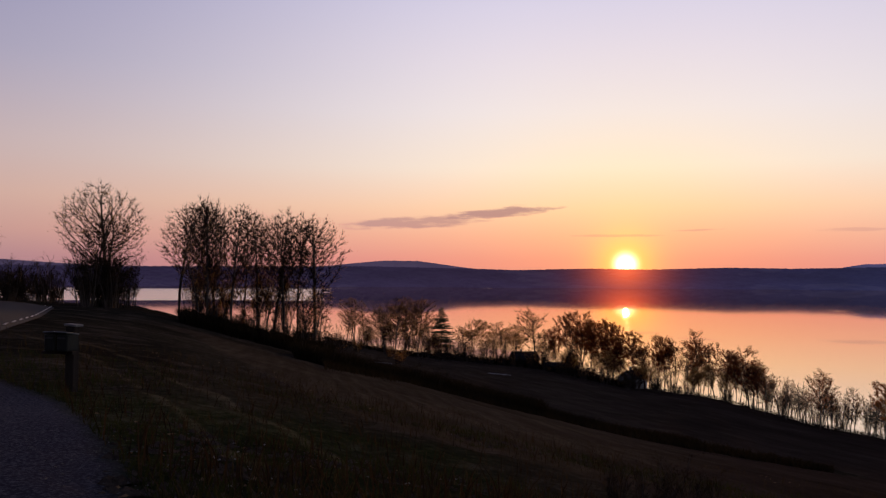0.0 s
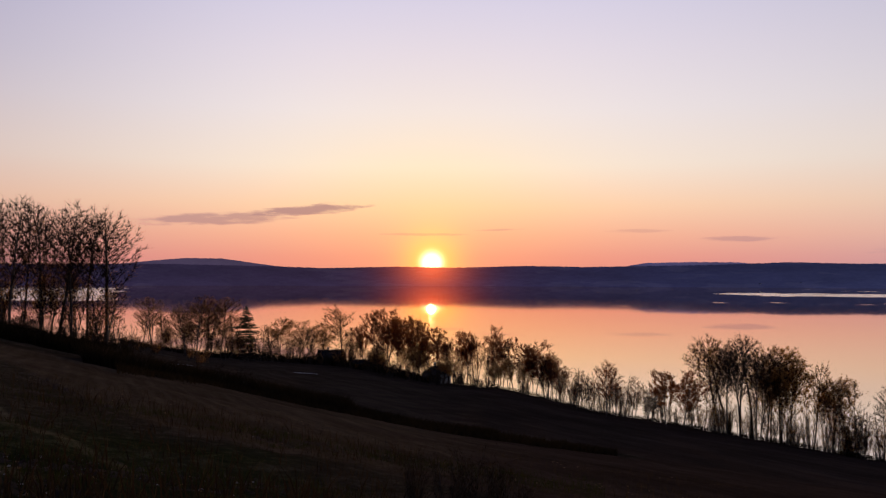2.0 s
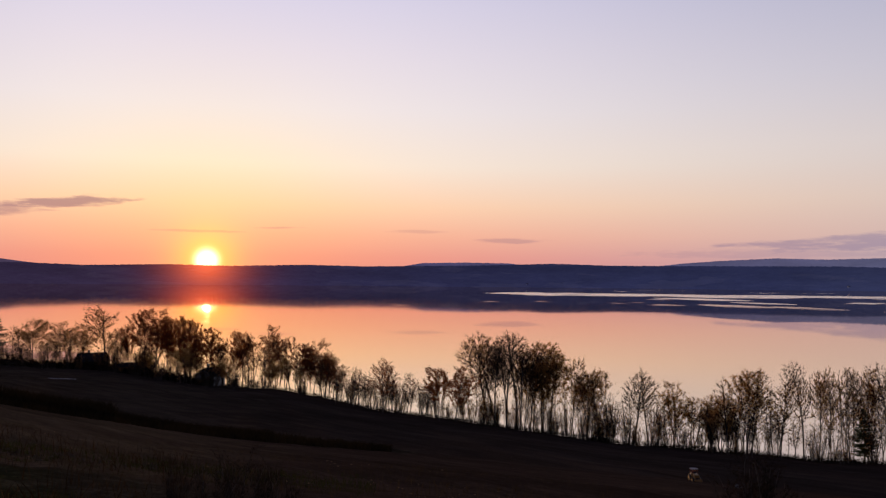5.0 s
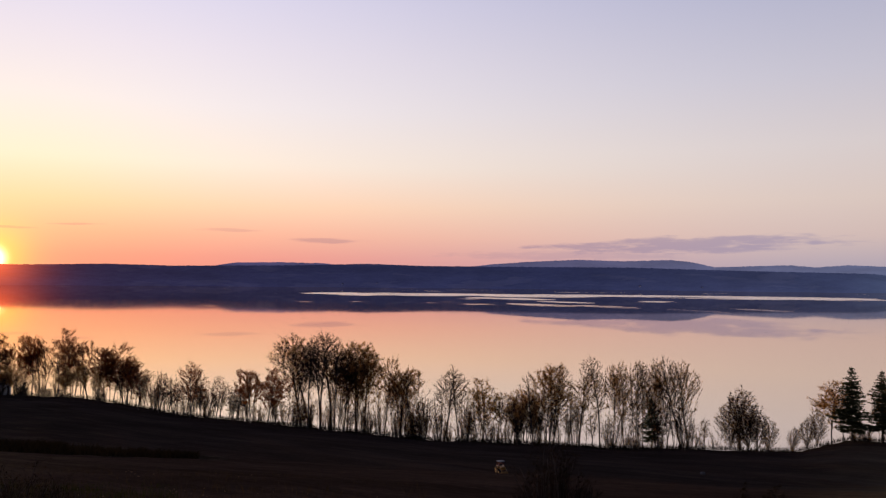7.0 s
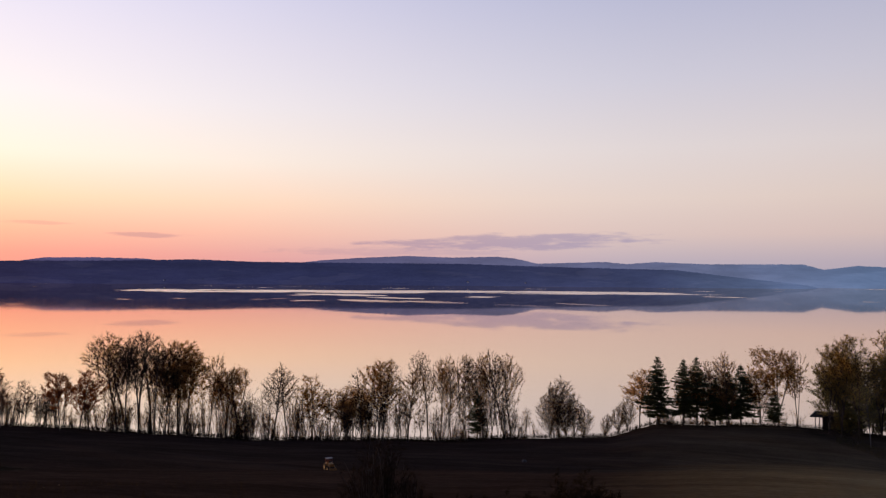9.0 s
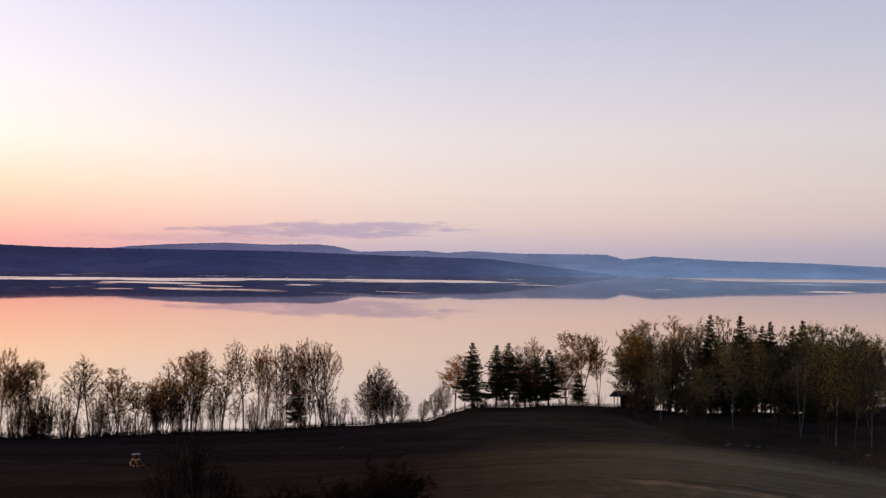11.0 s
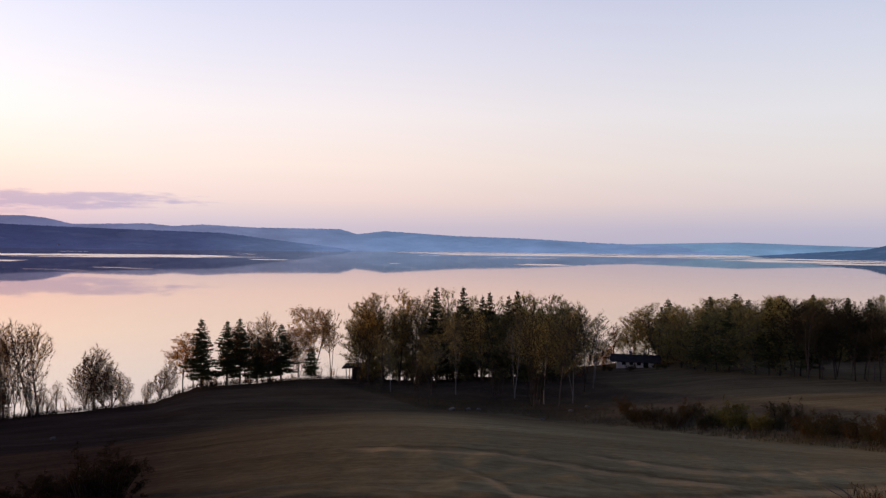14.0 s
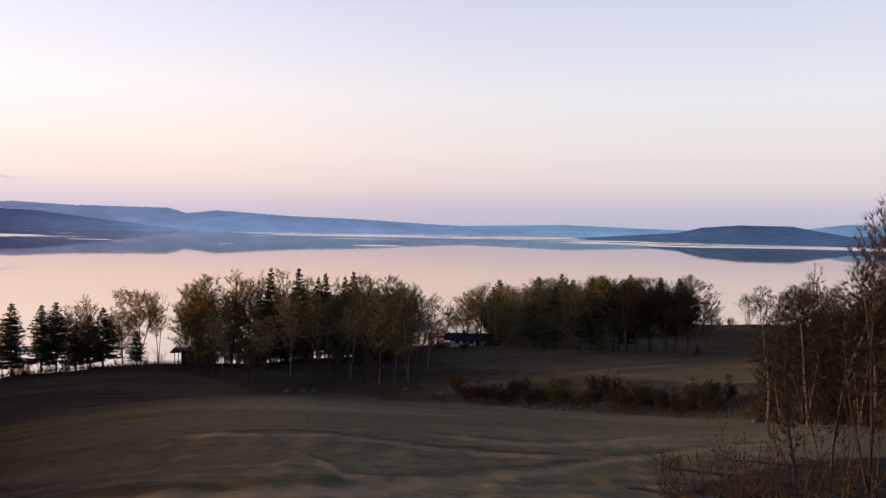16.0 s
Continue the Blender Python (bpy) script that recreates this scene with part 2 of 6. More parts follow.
def build_ground(n):
    """Turned soil, pale tan soil with wheel tracks, rough grass and grass verge, shared out by the land's zones."""
    at = lambda name: n.add("ShaderNodeAttribute", _attribute_name=name).outputs["Fac"]
    edge = n.math("MULTIPLY", n.math("SUBTRACT", noise_at(n, 0.22, 6.0, 0.7), 0.5), 0.9)
    cut = lambda name: n.add("ShaderNodeMapRange", Value=n.math("ADD", at(name), edge), From__Min=0.3, From__Max=0.7).outputs[0]
    grain = noise_at(n, 3.4, 8.0, 0.75)
    broad = noise_at(n, 0.07, 5.0, 0.6)
    pos = n.add("ShaderNodeTexCoord").outputs["Object"]
    sep = n.add("ShaderNodeSeparateXYZ", Vector=pos).outputs
    bend = n.math("MULTIPLY", n.math("SUBTRACT", noise_at(n, 0.012, 2.0, 0.5), 0.5), 16.0)
    furrow = radians(168.0)
    side_ = n.math("ADD", n.math("ADD", n.math("MULTIPLY", sep[0], math.cos(furrow)), n.math("MULTIPLY", sep[1], -math.sin(furrow))), bend)
    ahead = n.math("ADD", n.math("MULTIPLY", sep[0], math.sin(furrow)), n.math("MULTIPLY", sep[1], math.cos(furrow)))
    def streak(across, along_, detail):
        c = n.add("ShaderNodeCombineXYZ", X=n.math("MULTIPLY", side_, across), Y=n.math("MULTIPLY", ahead, along_), Z=0.0).outputs[0]
        return n.add("ShaderNodeTexNoise", Vector=c, Scale=1.0, Detail=detail, Roughness=0.55).outputs[0]
    lanes = streak(0.30, 0.02, 3.0)
    ruts = streak(1.7, 0.07, 4.0)
    f = n.math("ADD", n.math("MULTIPLY", grain, 0.36), n.math("ADD", n.math("MULTIPLY", broad, 0.26), n.math("ADD", n.math("MULTIPLY", lanes, 0.16), n.math("MULTIPLY", ruts, 0.26))))
    soil = n.ramp(f, [(0.36, (0.017, 0.0122, 0.0092)), (0.5, (0.034, 0.0245, 0.0185)), (0.64, (0.066, 0.048, 0.036))])
    pale = n.ramp(f, [(0.38, (0.112, 0.091, 0.045)), (0.46, (0.160, 0.134, 0.067)), (0.54, (0.228, 0.197, 0.102)), (0.62, (0.312, 0.278, 0.148))])
    tuft = n.math("ADD", n.math("MULTIPLY", grain, 0.6), n.math("MULTIPLY", broad, 0.4))
    rough_g = n.ramp(tuft, [(0.3, (0.008, 0.007, 0.005)), (0.5, (0.023, 0.020, 0.014)), (0.72, (0.085, 0.07, 0.046))])
    dead = n.ramp(tuft, [(0.3, (0.03, 0.026, 0.017)), (0.5, (0.075, 0.064, 0.042)), (0.72, (0.17, 0.14, 0.09))])
    rough_g = n.mix(n.math("MINIMUM", n.math("MULTIPLY", at("pale"), 1.6), 1.0), rough_g, dead)
    scuffed = n.add("ShaderNodeMapRange", Value=noise_at(n, 0.32, 5.0, 0.65), From__Min=0.5, From__Max=0.66).outputs[0]
    rough_g = n.mix(n.math("MULTIPLY", scuffed, 0.75), rough_g, n.ramp(grain, [(0.35, (0.035, 0.027, 0.02)), (0.6, (0.10, 0.078, 0.058))]))
    verge = n.ramp(tuft, [(0.3, (0.006, 0.009, 0.004)), (0.5, (0.022, 0.027, 0.011)), (0.68, (0.085, 0.086, 0.042))])
    c = n.mix(n.add("ShaderNodeMapRange", Value=n.math("ADD", at("pale"), n.math("MULTIPLY", edge, 0.35)), From__Min=0.02, From__Max=0.98).outputs[0], soil, pale)
    c = n.mix(cut("rough"), c, rough_g)
    verge = n.mix(n.math("MULTIPLY", scuffed, 0.5), verge, n.ramp(grain, [(0.35, (0.03, 0.025, 0.018)), (0.6, (0.085, 0.07, 0.05))]))
    c = n.mix(cut("verge"), c, verge)
    tread = n.math("MULTIPLY", at("tread"), n.math("ADD", 0.35, n.math("MULTIPLY", grain, 1.2)))
    c = n.mix(n.math("MINIMUM", n.math("MAXIMUM", n.math("MULTIPLY", tread, 0.45), 0.0), 1.0), c, (0.48, 0.35, 0.18))
    c = n.mix(n.math("MINIMUM", n.math("MAXIMUM", n.math("MULTIPLY", tread, -0.6), 0.0), 1.0), c, (0.05, 0.037, 0.02))
    chips = noise_at(n, 26.0, 3.0, 0.7)
    c = n.mix(cut("grit"), c, n.ramp(n.math("ADD", n.math("MULTIPLY", chips, 0.7), n.math("MULTIPLY", broad, 0.3)), [(0.34, (0.022, 0.02, 0.025)), (0.5, (0.048, 0.045, 0.056)), (0.66, (0.13, 0.12, 0.135))]))
    tall = n.math("ADD", n.math("MULTIPLY", grain, 0.7), n.math("MULTIPLY", ruts, 0.25))
    b = n.add("ShaderNodeBump", Strength=0.3, Distance=0.2, Height=tall).outputs[0]
    return n.add("ShaderNodeBsdfDiffuse", Color=c, Roughness=0.3, Normal=b).outputs[0]


ground_mat = material("field_soil", build_ground)


def build_water(n):
    """Calm water with long bands where a breath of wind roughens it, mostly off the far shores."""
    pos = n.add("ShaderNodeTexCoord").outputs["Object"]
    sep = n.add("ShaderNodeSeparateXYZ", Vector=pos).outputs
    head = n.math("MULTIPLY", n.math("ARCTAN2", sep[0], sep[1]), 180 / math.pi)
    far = n.add("ShaderNodeVectorMath", _operation="LENGTH", i0=pos).outputs["Value"]
    c = n.add("ShaderNodeCombineXYZ", X=n.math("MULTIPLY", head, 0.13), Y=n.math("MULTIPLY", far, 0.0042), Z=0.0).outputs[0]
    band = n.add("ShaderNodeTexNoise", Vector=c, Scale=1.0, Detail=2.5, Roughness=0.5).outputs[0]
    span = lambda v, a, b: n.add("ShaderNodeMapRange", Value=v, From__Min=a, From__Max=b, _interpolation_type="SMOOTHSTEP").outputs[0]
    south = n.math("MULTIPLY", span(head, -6.0, -11.0), n.math("MULTIPLY", span(far, 1280.0, 1400.0), span(far, 3300.0, 2900.0)))
    sway = n.math("ADD", far, n.math("MULTIPLY", n.math("SUBTRACT", n.add("ShaderNodeTexNoise", Vector=n.add("ShaderNodeCombineXYZ", X=n.math("MULTIPLY", head, 0.12), Y=0.0, Z=0.0).outputs[0], Scale=1.0, Detail=2.0).outputs[0], 0.5), 700.0))
    lane = n.math("MULTIPLY", n.math("MULTIPLY", span(head, 29.0, 35.0), span(head, 73.0, 66.0)), n.math("MULTIPLY", span(sway, 1850.0, 2000.0), span(sway, 2600.0, 2300.0)))
    lens = 0.0
    # streaks of ruffled water: heading, half length in degrees, distance, half depth
    for ch, half, cr, deep_ in ((47.9, 2.6, 1215, 60), (52.2, 2.5, 1165, 55), (58.1, 2.1, 1035, 32), (62.4, 2.0, 1105, 26), (45.6, 3.2, 1700, 90), (49.5, 2.0, 1420, 40)):
        q = n.math("ADD", n.math("POWER", n.math("DIVIDE", n.math("SUBTRACT", head, ch), half), 2.0), n.math("POWER", n.math("DIVIDE", n.math("SUBTRACT", far, n.math("ADD", cr, n.math("MULTIPLY", n.math("SUBTRACT", head, ch), -22.0))), deep_), 2.0))
        one = span(n.math("ADD", q, n.math("MULTIPLY", n.math("SUBTRACT", band, 0.5), 2.4)), 1.15, 0.6)
        lens = one if lens == 0.0 else n.math("MAXIMUM", lens, one)
    middle = n.math("ADD", n.math("MULTIPLY", lane, 1.9), n.math("MULTIPLY", lens, 3.2))
    north = n.math("MULTIPLY", span(head, 76.0, 84.0), span(far, 2700.0, 3100.0))
    head_land = n.math("MULTIPLY", span(head, 100.0, 106.0), span(far, 2000.0, 2200.0))
    bias = n.math("ADD", n.math("MULTIPLY", south, 0.4), n.math("ADD", n.math("MULTIPLY", middle, 0.14), n.math("MULTIPLY", n.math("MAXIMUM", north, head_land), 0.24)))
    wind = n.add("ShaderNodeMapRange", Value=n.math("SUBTRACT", n.math("ADD", band, bias), n.math("MULTIPLY", n.math("MULTIPLY", span(head, -9.0, -5.0), span(head, 28.0, 21.0)), 0.06)), From__Min=0.655, From__Max=0.70, _interpolation_type="SMOOTHSTEP").outputs[0]
    wind = n.math("MULTIPLY", wind, span(far, 900.0, 1500.0))
    rough = n.math("ADD", n.math("ADD", 0.016, n.math("MULTIPLY", n.math("MULTIPLY", span(far, 700.0, 950.0), span(far, 1650.0, 1250.0)), n.math("MULTIPLY", n.math("SUBTRACT", 1.0, n.math("MULTIPLY", span(head, 22.0, 42.0), 0.65)), 0.022))), n.math("MULTIPLY", wind, 0.22))
    swell = n.add("ShaderNodeTexNoise", Vector=n.add("ShaderNodeMapping", Vector=pos, Scale=(0.03, 0.03, 1)).outputs[0], Scale=1.0, Detail=3.0).outputs[0]
    b = n.add("ShaderNodeBump", Strength=0.012, Distance=1.0, Height=swell).outputs[0]
    gloss = n.add("ShaderNodeBsdfGlossy", Color=(0.985, 0.880, 0.798, 1), Roughness=rough, Normal=b).outputs[0]
    deep = n.add("ShaderNodeBsdfDiffuse", Color=(0.012, 0.03, 0.065, 1)).outputs[0]
    share = n.math("ADD", 0.64, n.math("MULTIPLY", n.add("ShaderNodeFresnel", IOR=1.33, Normal=b).outputs[0], 0.35))
    return n.add("ShaderNodeMixShader", i0=share, i1=deep, i2=gloss).outputs[0]


water_mat = material("lake_water", build_water)


def hill_material(name, haze_stops):
    """Far wooded hills with pale fields; their surface emits a painted haze, redder below the sun and bluer to the
    north.
    """
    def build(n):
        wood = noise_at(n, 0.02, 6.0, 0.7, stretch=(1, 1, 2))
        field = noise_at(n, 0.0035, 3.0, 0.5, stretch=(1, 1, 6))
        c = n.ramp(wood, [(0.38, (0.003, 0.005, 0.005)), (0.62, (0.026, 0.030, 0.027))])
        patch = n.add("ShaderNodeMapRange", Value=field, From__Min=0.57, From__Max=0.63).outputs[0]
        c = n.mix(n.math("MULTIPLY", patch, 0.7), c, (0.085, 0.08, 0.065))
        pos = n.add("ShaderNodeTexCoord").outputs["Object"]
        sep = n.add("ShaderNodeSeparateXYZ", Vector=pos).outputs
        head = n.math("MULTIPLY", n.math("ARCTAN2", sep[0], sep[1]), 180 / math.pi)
        # distance haze painted into the ridge's emission, stronger near the water
        haze = n.ramp(n.math("DIVIDE", head, 130.0), [(a / 130.0, c_) for a, c_ in haze_stops])
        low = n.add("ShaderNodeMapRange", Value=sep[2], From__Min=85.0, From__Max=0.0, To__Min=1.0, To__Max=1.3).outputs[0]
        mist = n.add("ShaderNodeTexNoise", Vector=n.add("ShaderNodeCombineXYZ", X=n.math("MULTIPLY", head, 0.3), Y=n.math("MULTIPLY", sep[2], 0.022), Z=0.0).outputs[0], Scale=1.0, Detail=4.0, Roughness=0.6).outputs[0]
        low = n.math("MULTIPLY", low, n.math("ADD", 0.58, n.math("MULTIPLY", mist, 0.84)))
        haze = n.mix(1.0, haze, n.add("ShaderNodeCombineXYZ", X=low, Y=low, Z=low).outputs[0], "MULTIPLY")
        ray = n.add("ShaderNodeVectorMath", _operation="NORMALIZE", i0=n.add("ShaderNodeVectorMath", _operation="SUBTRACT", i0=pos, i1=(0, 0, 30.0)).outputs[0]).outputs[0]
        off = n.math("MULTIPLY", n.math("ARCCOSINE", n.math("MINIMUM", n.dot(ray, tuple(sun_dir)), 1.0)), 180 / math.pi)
        # red bloom round the sun, painted into the hill's own emission
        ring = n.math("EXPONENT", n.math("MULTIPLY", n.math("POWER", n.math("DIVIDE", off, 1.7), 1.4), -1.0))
        wide_bloom = n.math("EXPONENT", n.math("DIVIDE", off, -5.0))
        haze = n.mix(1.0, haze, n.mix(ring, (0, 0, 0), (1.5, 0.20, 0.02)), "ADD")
        haze = n.mix(1.0, haze, n.mix(wide_bloom, (0, 0, 0), (0.045, 0.008, 0.0)), "ADD")
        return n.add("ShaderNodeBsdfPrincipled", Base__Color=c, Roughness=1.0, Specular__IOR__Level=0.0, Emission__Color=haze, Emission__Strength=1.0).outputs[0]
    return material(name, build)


# the haze colour that each ridge's surface emits, by heading
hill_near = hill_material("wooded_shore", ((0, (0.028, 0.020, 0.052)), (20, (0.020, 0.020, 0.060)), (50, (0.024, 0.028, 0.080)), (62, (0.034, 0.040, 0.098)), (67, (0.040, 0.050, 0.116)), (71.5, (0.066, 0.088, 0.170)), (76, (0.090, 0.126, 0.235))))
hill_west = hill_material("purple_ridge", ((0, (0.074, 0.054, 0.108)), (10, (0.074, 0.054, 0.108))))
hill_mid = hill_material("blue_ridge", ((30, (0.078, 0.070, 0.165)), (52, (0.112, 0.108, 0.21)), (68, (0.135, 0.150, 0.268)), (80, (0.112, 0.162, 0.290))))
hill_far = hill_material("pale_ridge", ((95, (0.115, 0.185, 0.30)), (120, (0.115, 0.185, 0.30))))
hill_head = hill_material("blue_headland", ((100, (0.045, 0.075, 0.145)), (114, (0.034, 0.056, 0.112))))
# ---- terrain: a slope that falls from the road to the lake (lake level z = 0) ----
EYE = 30.0
# heading clockwise from +y in degrees; two control distances and angles below the eye's level along each heading
HEAD = (-28, -20, -15.5, -11, -8, -3, 6.5, 12, 18, 24, 32, 40, 52, 58, 64, 67, 75, 82, 88, 95, 103, 112, 123)
MID_R = (60, 60, 62, 70, 80, 100, 100, 90, 88, 85, 85, 85, 85, 85, 88, 95, 110, 120, 125, 112, 92, 76, 62)
MID_DIP = (2.0, 3.0, 4.0, 5.0, 5.6, 6.6, 8.9, 10.0, 10.8, 11.3, 11.9, 12.5, 12.7, 12.6, 12.4, 11.9, 11.2, 11.0, 11.4, 11.8, 12.1, 12.0, 11.2)
EDGE_R = (160, 140, 150, 250, 400, 335, 288, 240, 222, 188, 170, 156, 152, 155, 160, 177, 183, 185, 190, 215, 280, 290, 305)
EDGE_DIP = (1.15, 1.6, 2.87, 3.72, 3.97, 4.93, 5.7, 6.75, 7.3, 8.65, 9.64, 10.5, 10.75, 10.5, 10.24, 9.25, 8.92, 9.0, 8.65, 7.6, 5.9, 5.75, 5.38)


FINE_HEAD = np.arange(HEAD[0], HEAD[-1] + 0.25, 0.25)
soften = lambda row: sum(np.interp(FINE_HEAD + d, HEAD, row) for d in (-4, -2, 0, 2, 4)) / 5
MID_R_FINE, MID_DIP_FINE = soften(MID_R), soften(MID_DIP)


def along(heading):
    """Foot, middle and edge of the slope along a heading: (r, z) pairs."""
    a = min(max(heading, HEAD[0]), HEAD[-1])
    pick = lambda row: float(np.interp(a, HEAD, row))
    mr, er = float(np.interp(a, FINE_HEAD, MID_R_FINE)), pick(EDGE_R)
    return (mr, EYE - mr * math.tan(radians(float(np.interp(a, FINE_HEAD, MID_DIP_FINE))))), (er, EYE - er * math.tan(radians(pick(EDGE_DIP))))


def level(heading, r, rough=True):
    """Height of the ground at a heading and a distance from the camera's stand."""
    a = (heading + 180) % 360 - 180
    (mr, mz), (er, ez) = along(a)
    foot = 28.35
    if r < 3.0:
        z = foot
    elif r < mr:
        u = (r - 3.0) / (mr - 3.0)
        z = foot + (mz - foot) * u
    elif r < er:
        u = (r - mr) / (er - mr)
        z = mz + (ez - mz) * u
    else:
        z = max(ez - (r - er) * 0.45, -7.0)
    # behind the camera the land goes on as a gentle rise
    back = min(max((-28 - a) / 25.0, (a - 123) / 25.0, 0.0), 1.0)
    if back > 0:
        b = back * back * (3 - 2 * back)
        z = z * (1 - b) + b * (28.35 + max(r - 15, 0) * 0.05)
    return z


def spot(heading, r, lift=0.0):
    """A place on the ground."""
    a = radians(heading)
    return Vector((r * math.sin(a), r * math.cos(a), level(heading, r) + lift))
# ---- where the trees stand: heading, distance, height, spread, kind ----
POPLARS = (
    (-22.02, 123, 16.4, 10.1, "R"),
    (-17.58, 118, 15.6, 6.2, "P"),
    (-16.61, 122, 16.9, 4.6, "P"),
    (-15.86, 116, 17.3, 5.1, "P"),
    (-15.06, 121, 18.2, 5.0, "P"),
    (-14.25, 117, 17.4, 5.3, "P"),
    (-13.44, 124, 18.1, 4.0, "P"),
    (-12.59, 118, 17.4, 4.6, "P"),
    (-11.66, 121, 18.8, 6.0, "P"),
    (-10.79, 117, 17.9, 4.2, "P"),
    (-9.89, 124, 18.7, 4.9, "P"),
    (-8.78, 118, 19.1, 8.3, "P"),
)
FAR_SHORE_TREES = (
    (-6.64, 326.9, 14.8, 7.7, "T"),
    (-6.02, 346.6, 20.1, 11.7, "B"),
    (-5.32, 364.7, 20.1, 9.9, "T"),
    (-3.93, 285.9, 15.9, 7.8, "B"),
    (-3.23, 319.1, 21.8, 13.0, "B"),
    (-2.53, 332.2, 22.3, 13.6, "B"),
    (-1.75, 328.3, 22.5, 12.3, "B"),
    (-0.97, 324.5, 16.0, 6.6, "T"),
    (-0.08, 320.0, 19.5, 10.0, "S"),
    (1.13, 314.0, 13.3, 6.0, "T"),
    (1.6, 311.7, 11.3, 5.5, "T"),
    (2.22, 308.7, 15.3, 8.8, "R"),
    (3.47, 302.5, 14.9, 7.8, "R"),
    (4.36, 298.1, 12.1, 5.2, "T"),
    (5.13, 294.3, 13.9, 6.4, "R"),
    (6.41, 278.0, 20.0, 9.0, "B"),
    (7.1, 275.8, 12.0, 5.2, "T"),
)
GLOW_TREES = (
    (7.79, 276.3, 14.8, 6.3, "R"),
    (8.63, 269.0, 19.9, 8.2, "R"),
    (9.46, 261.7, 20.0, 8.0, "R"),
    (10.14, 255.7, 17.9, 6.8, "R"),
    (10.89, 249.2, 18.0, 7.5, "R"),
    (11.57, 243.3, 17.7, 6.4, "R"),
    (12.09, 239.2, 12.7, 5.6, "R"),
    (12.98, 236.6, 15.3, 7.0, "R"),
    (13.64, 234.6, 12.7, 4.2, "B"),
    (14.44, 232.2, 12.5, 3.3, "R"),
    (14.95, 230.6, 14.7, 5.0, "R"),
    (15.68, 228.5, 14.1, 4.9, "B"),
    (17.11, 224.2, 16.7, 5.6, "R"),
    (16.32, 226.5, 11.6, 3.7, "T"),
    (18.1, 221.0, 13.8, 5.7, "L"),
    (18.72, 208.1, 12.2, 5.3, "B"),
    (19.42, 205.4, 11.6, 4.2, "R"),
    (20.21, 208.0, 14.1, 7.5, "R"),
    (20.78, 197.3, 11.0, 4.2, "B"),
)
SHORE_TREES = (
    (21.12, 184.8, 9.3, 4.4, "B"),
    (22.37, 181.0, 8.7, 4.1, "T"),
    (23.4, 177.5, 7.7, 3.5, "T"),
    (24.35, 175.1, 11.0, 4.0, "B"),
    (24.93, 170.6, 9.0, 3.4, "T"),
    (26.01, 166.5, 8.5, 3.8, "T"),
    (28.21, 162.3, 10.2, 4.0, "R"),
    (29.37, 167.1, 11.0, 4.3, "R"),
    (31.59, 169.3, 17.9, 7.1, "L"),
    (32.13, 169.3, 18.6, 6.5, "P"),
    (32.83, 167.2, 18.4, 5.7, "P"),
    (33.61, 164.5, 19.1, 6.3, "P"),
    (34.0, 162.0, 13.1, 4.4, "L"),
    (34.69, 164.3, 17.1, 6.5, "R"),
    (35.23, 162.8, 16.5, 5.7, "P"),
    (35.85, 162.0, 17.0, 6.6, "R"),
    (37.16, 160.5, 14.6, 3.9, "L"),
    (38.31, 158.5, 12.6, 4.5, "R"),
    (39.23, 156.8, 12.4, 5.2, "L"),
    (41.28, 154.8, 13.0, 5.7, "P"),
)
SHORE_TREES_EAST = (
    (42.33, 154.0, 13.6, 2.6, "T"),
    (43.97, 154.2, 11.6, 5.2, "R"),
    (45.22, 153.8, 8.9, 3.3, "B"),
    (46.09, 153.2, 9.5, 3.9, "R"),
    (46.89, 146.0, 9.3, 3.3, "R"),
    (47.32, 141.9, 12.4, 2.7, "T"),
    (48.46, 139.3, 13.7, 5.0, "R"),
    (48.74, 140.4, 13.4, 3.5, "P"),
    (50.43, 142.4, 12.9, 4.5, "B"),
    (51.84, 149.3, 15.8, 3.7, "P"),
    (52.68, 151.8, 14.4, 3.0, "B"),
    (53.35, 152.2, 14.9, 3.0, "B"),
    (54.09, 152.5, 15.3, 3.2, "B"),
    (54.61, 152.8, 15.0, 2.6, "P"),
    (55.2, 153.1, 9.2, 3.0, "S"),
    (55.46, 153.2, 15.0, 3.8, "R"),
    (56.23, 153.6, 13.0, 3.1, "B"),
    (57.06, 154.0, 16.0, 5.1, "P"),
    (57.53, 154.3, 15.2, 3.7, "L"),
    (58.52, 154.9, 5.5, 1.8, "T"),
)
POINT_TREES = (
    (60.15, 152.0, 8.6, 4.0, "Y"),
    (60.72, 152.3, 10.6, 4.4, "Y"),
    (61.25, 152.4, 9.4, 4.0, "Y"),
    (61.8, 153.0, 7.2, 3.4, "Y"),
    (62.45, 155.0, 6.0, 3.4, "Y"),
    (63.84, 159.4, 4.2, 3.2, "Y"),
    (64.69, 163.4, 5.4, 3.6, "Y"),
    (65.3, 166.0, 6.6, 3.8, "Y"),
    (66.08, 171.3, 11.4, 6.1, "R"),
    (67.25, 168.6, 13.4, 4.8, "S"),
    (68.89, 171.2, 12.8, 4.4, "S"),
    (69.74, 172.4, 13.3, 4.7, "S"),
    (70.44, 174.1, 12.6, 3.8, "B"),
    (70.91, 173.9, 9.4, 4.3, "S"),
    (71.69, 175.6, 10.6, 4.8, "S"),
    (71.57, 175.5, 14.4, 3.3, "B"),
    (72.46, 175.3, 11.9, 5.2, "S"),
    (73.66, 177.3, 11.7, 4.1, "R"),
    (74.74, 181.1, 15.3, 7.1, "R"),
    (74.47, 179.1, 7.1, 3.9, "S"),
    (75.86, 182.7, 15.0, 3.7, "B"),
)
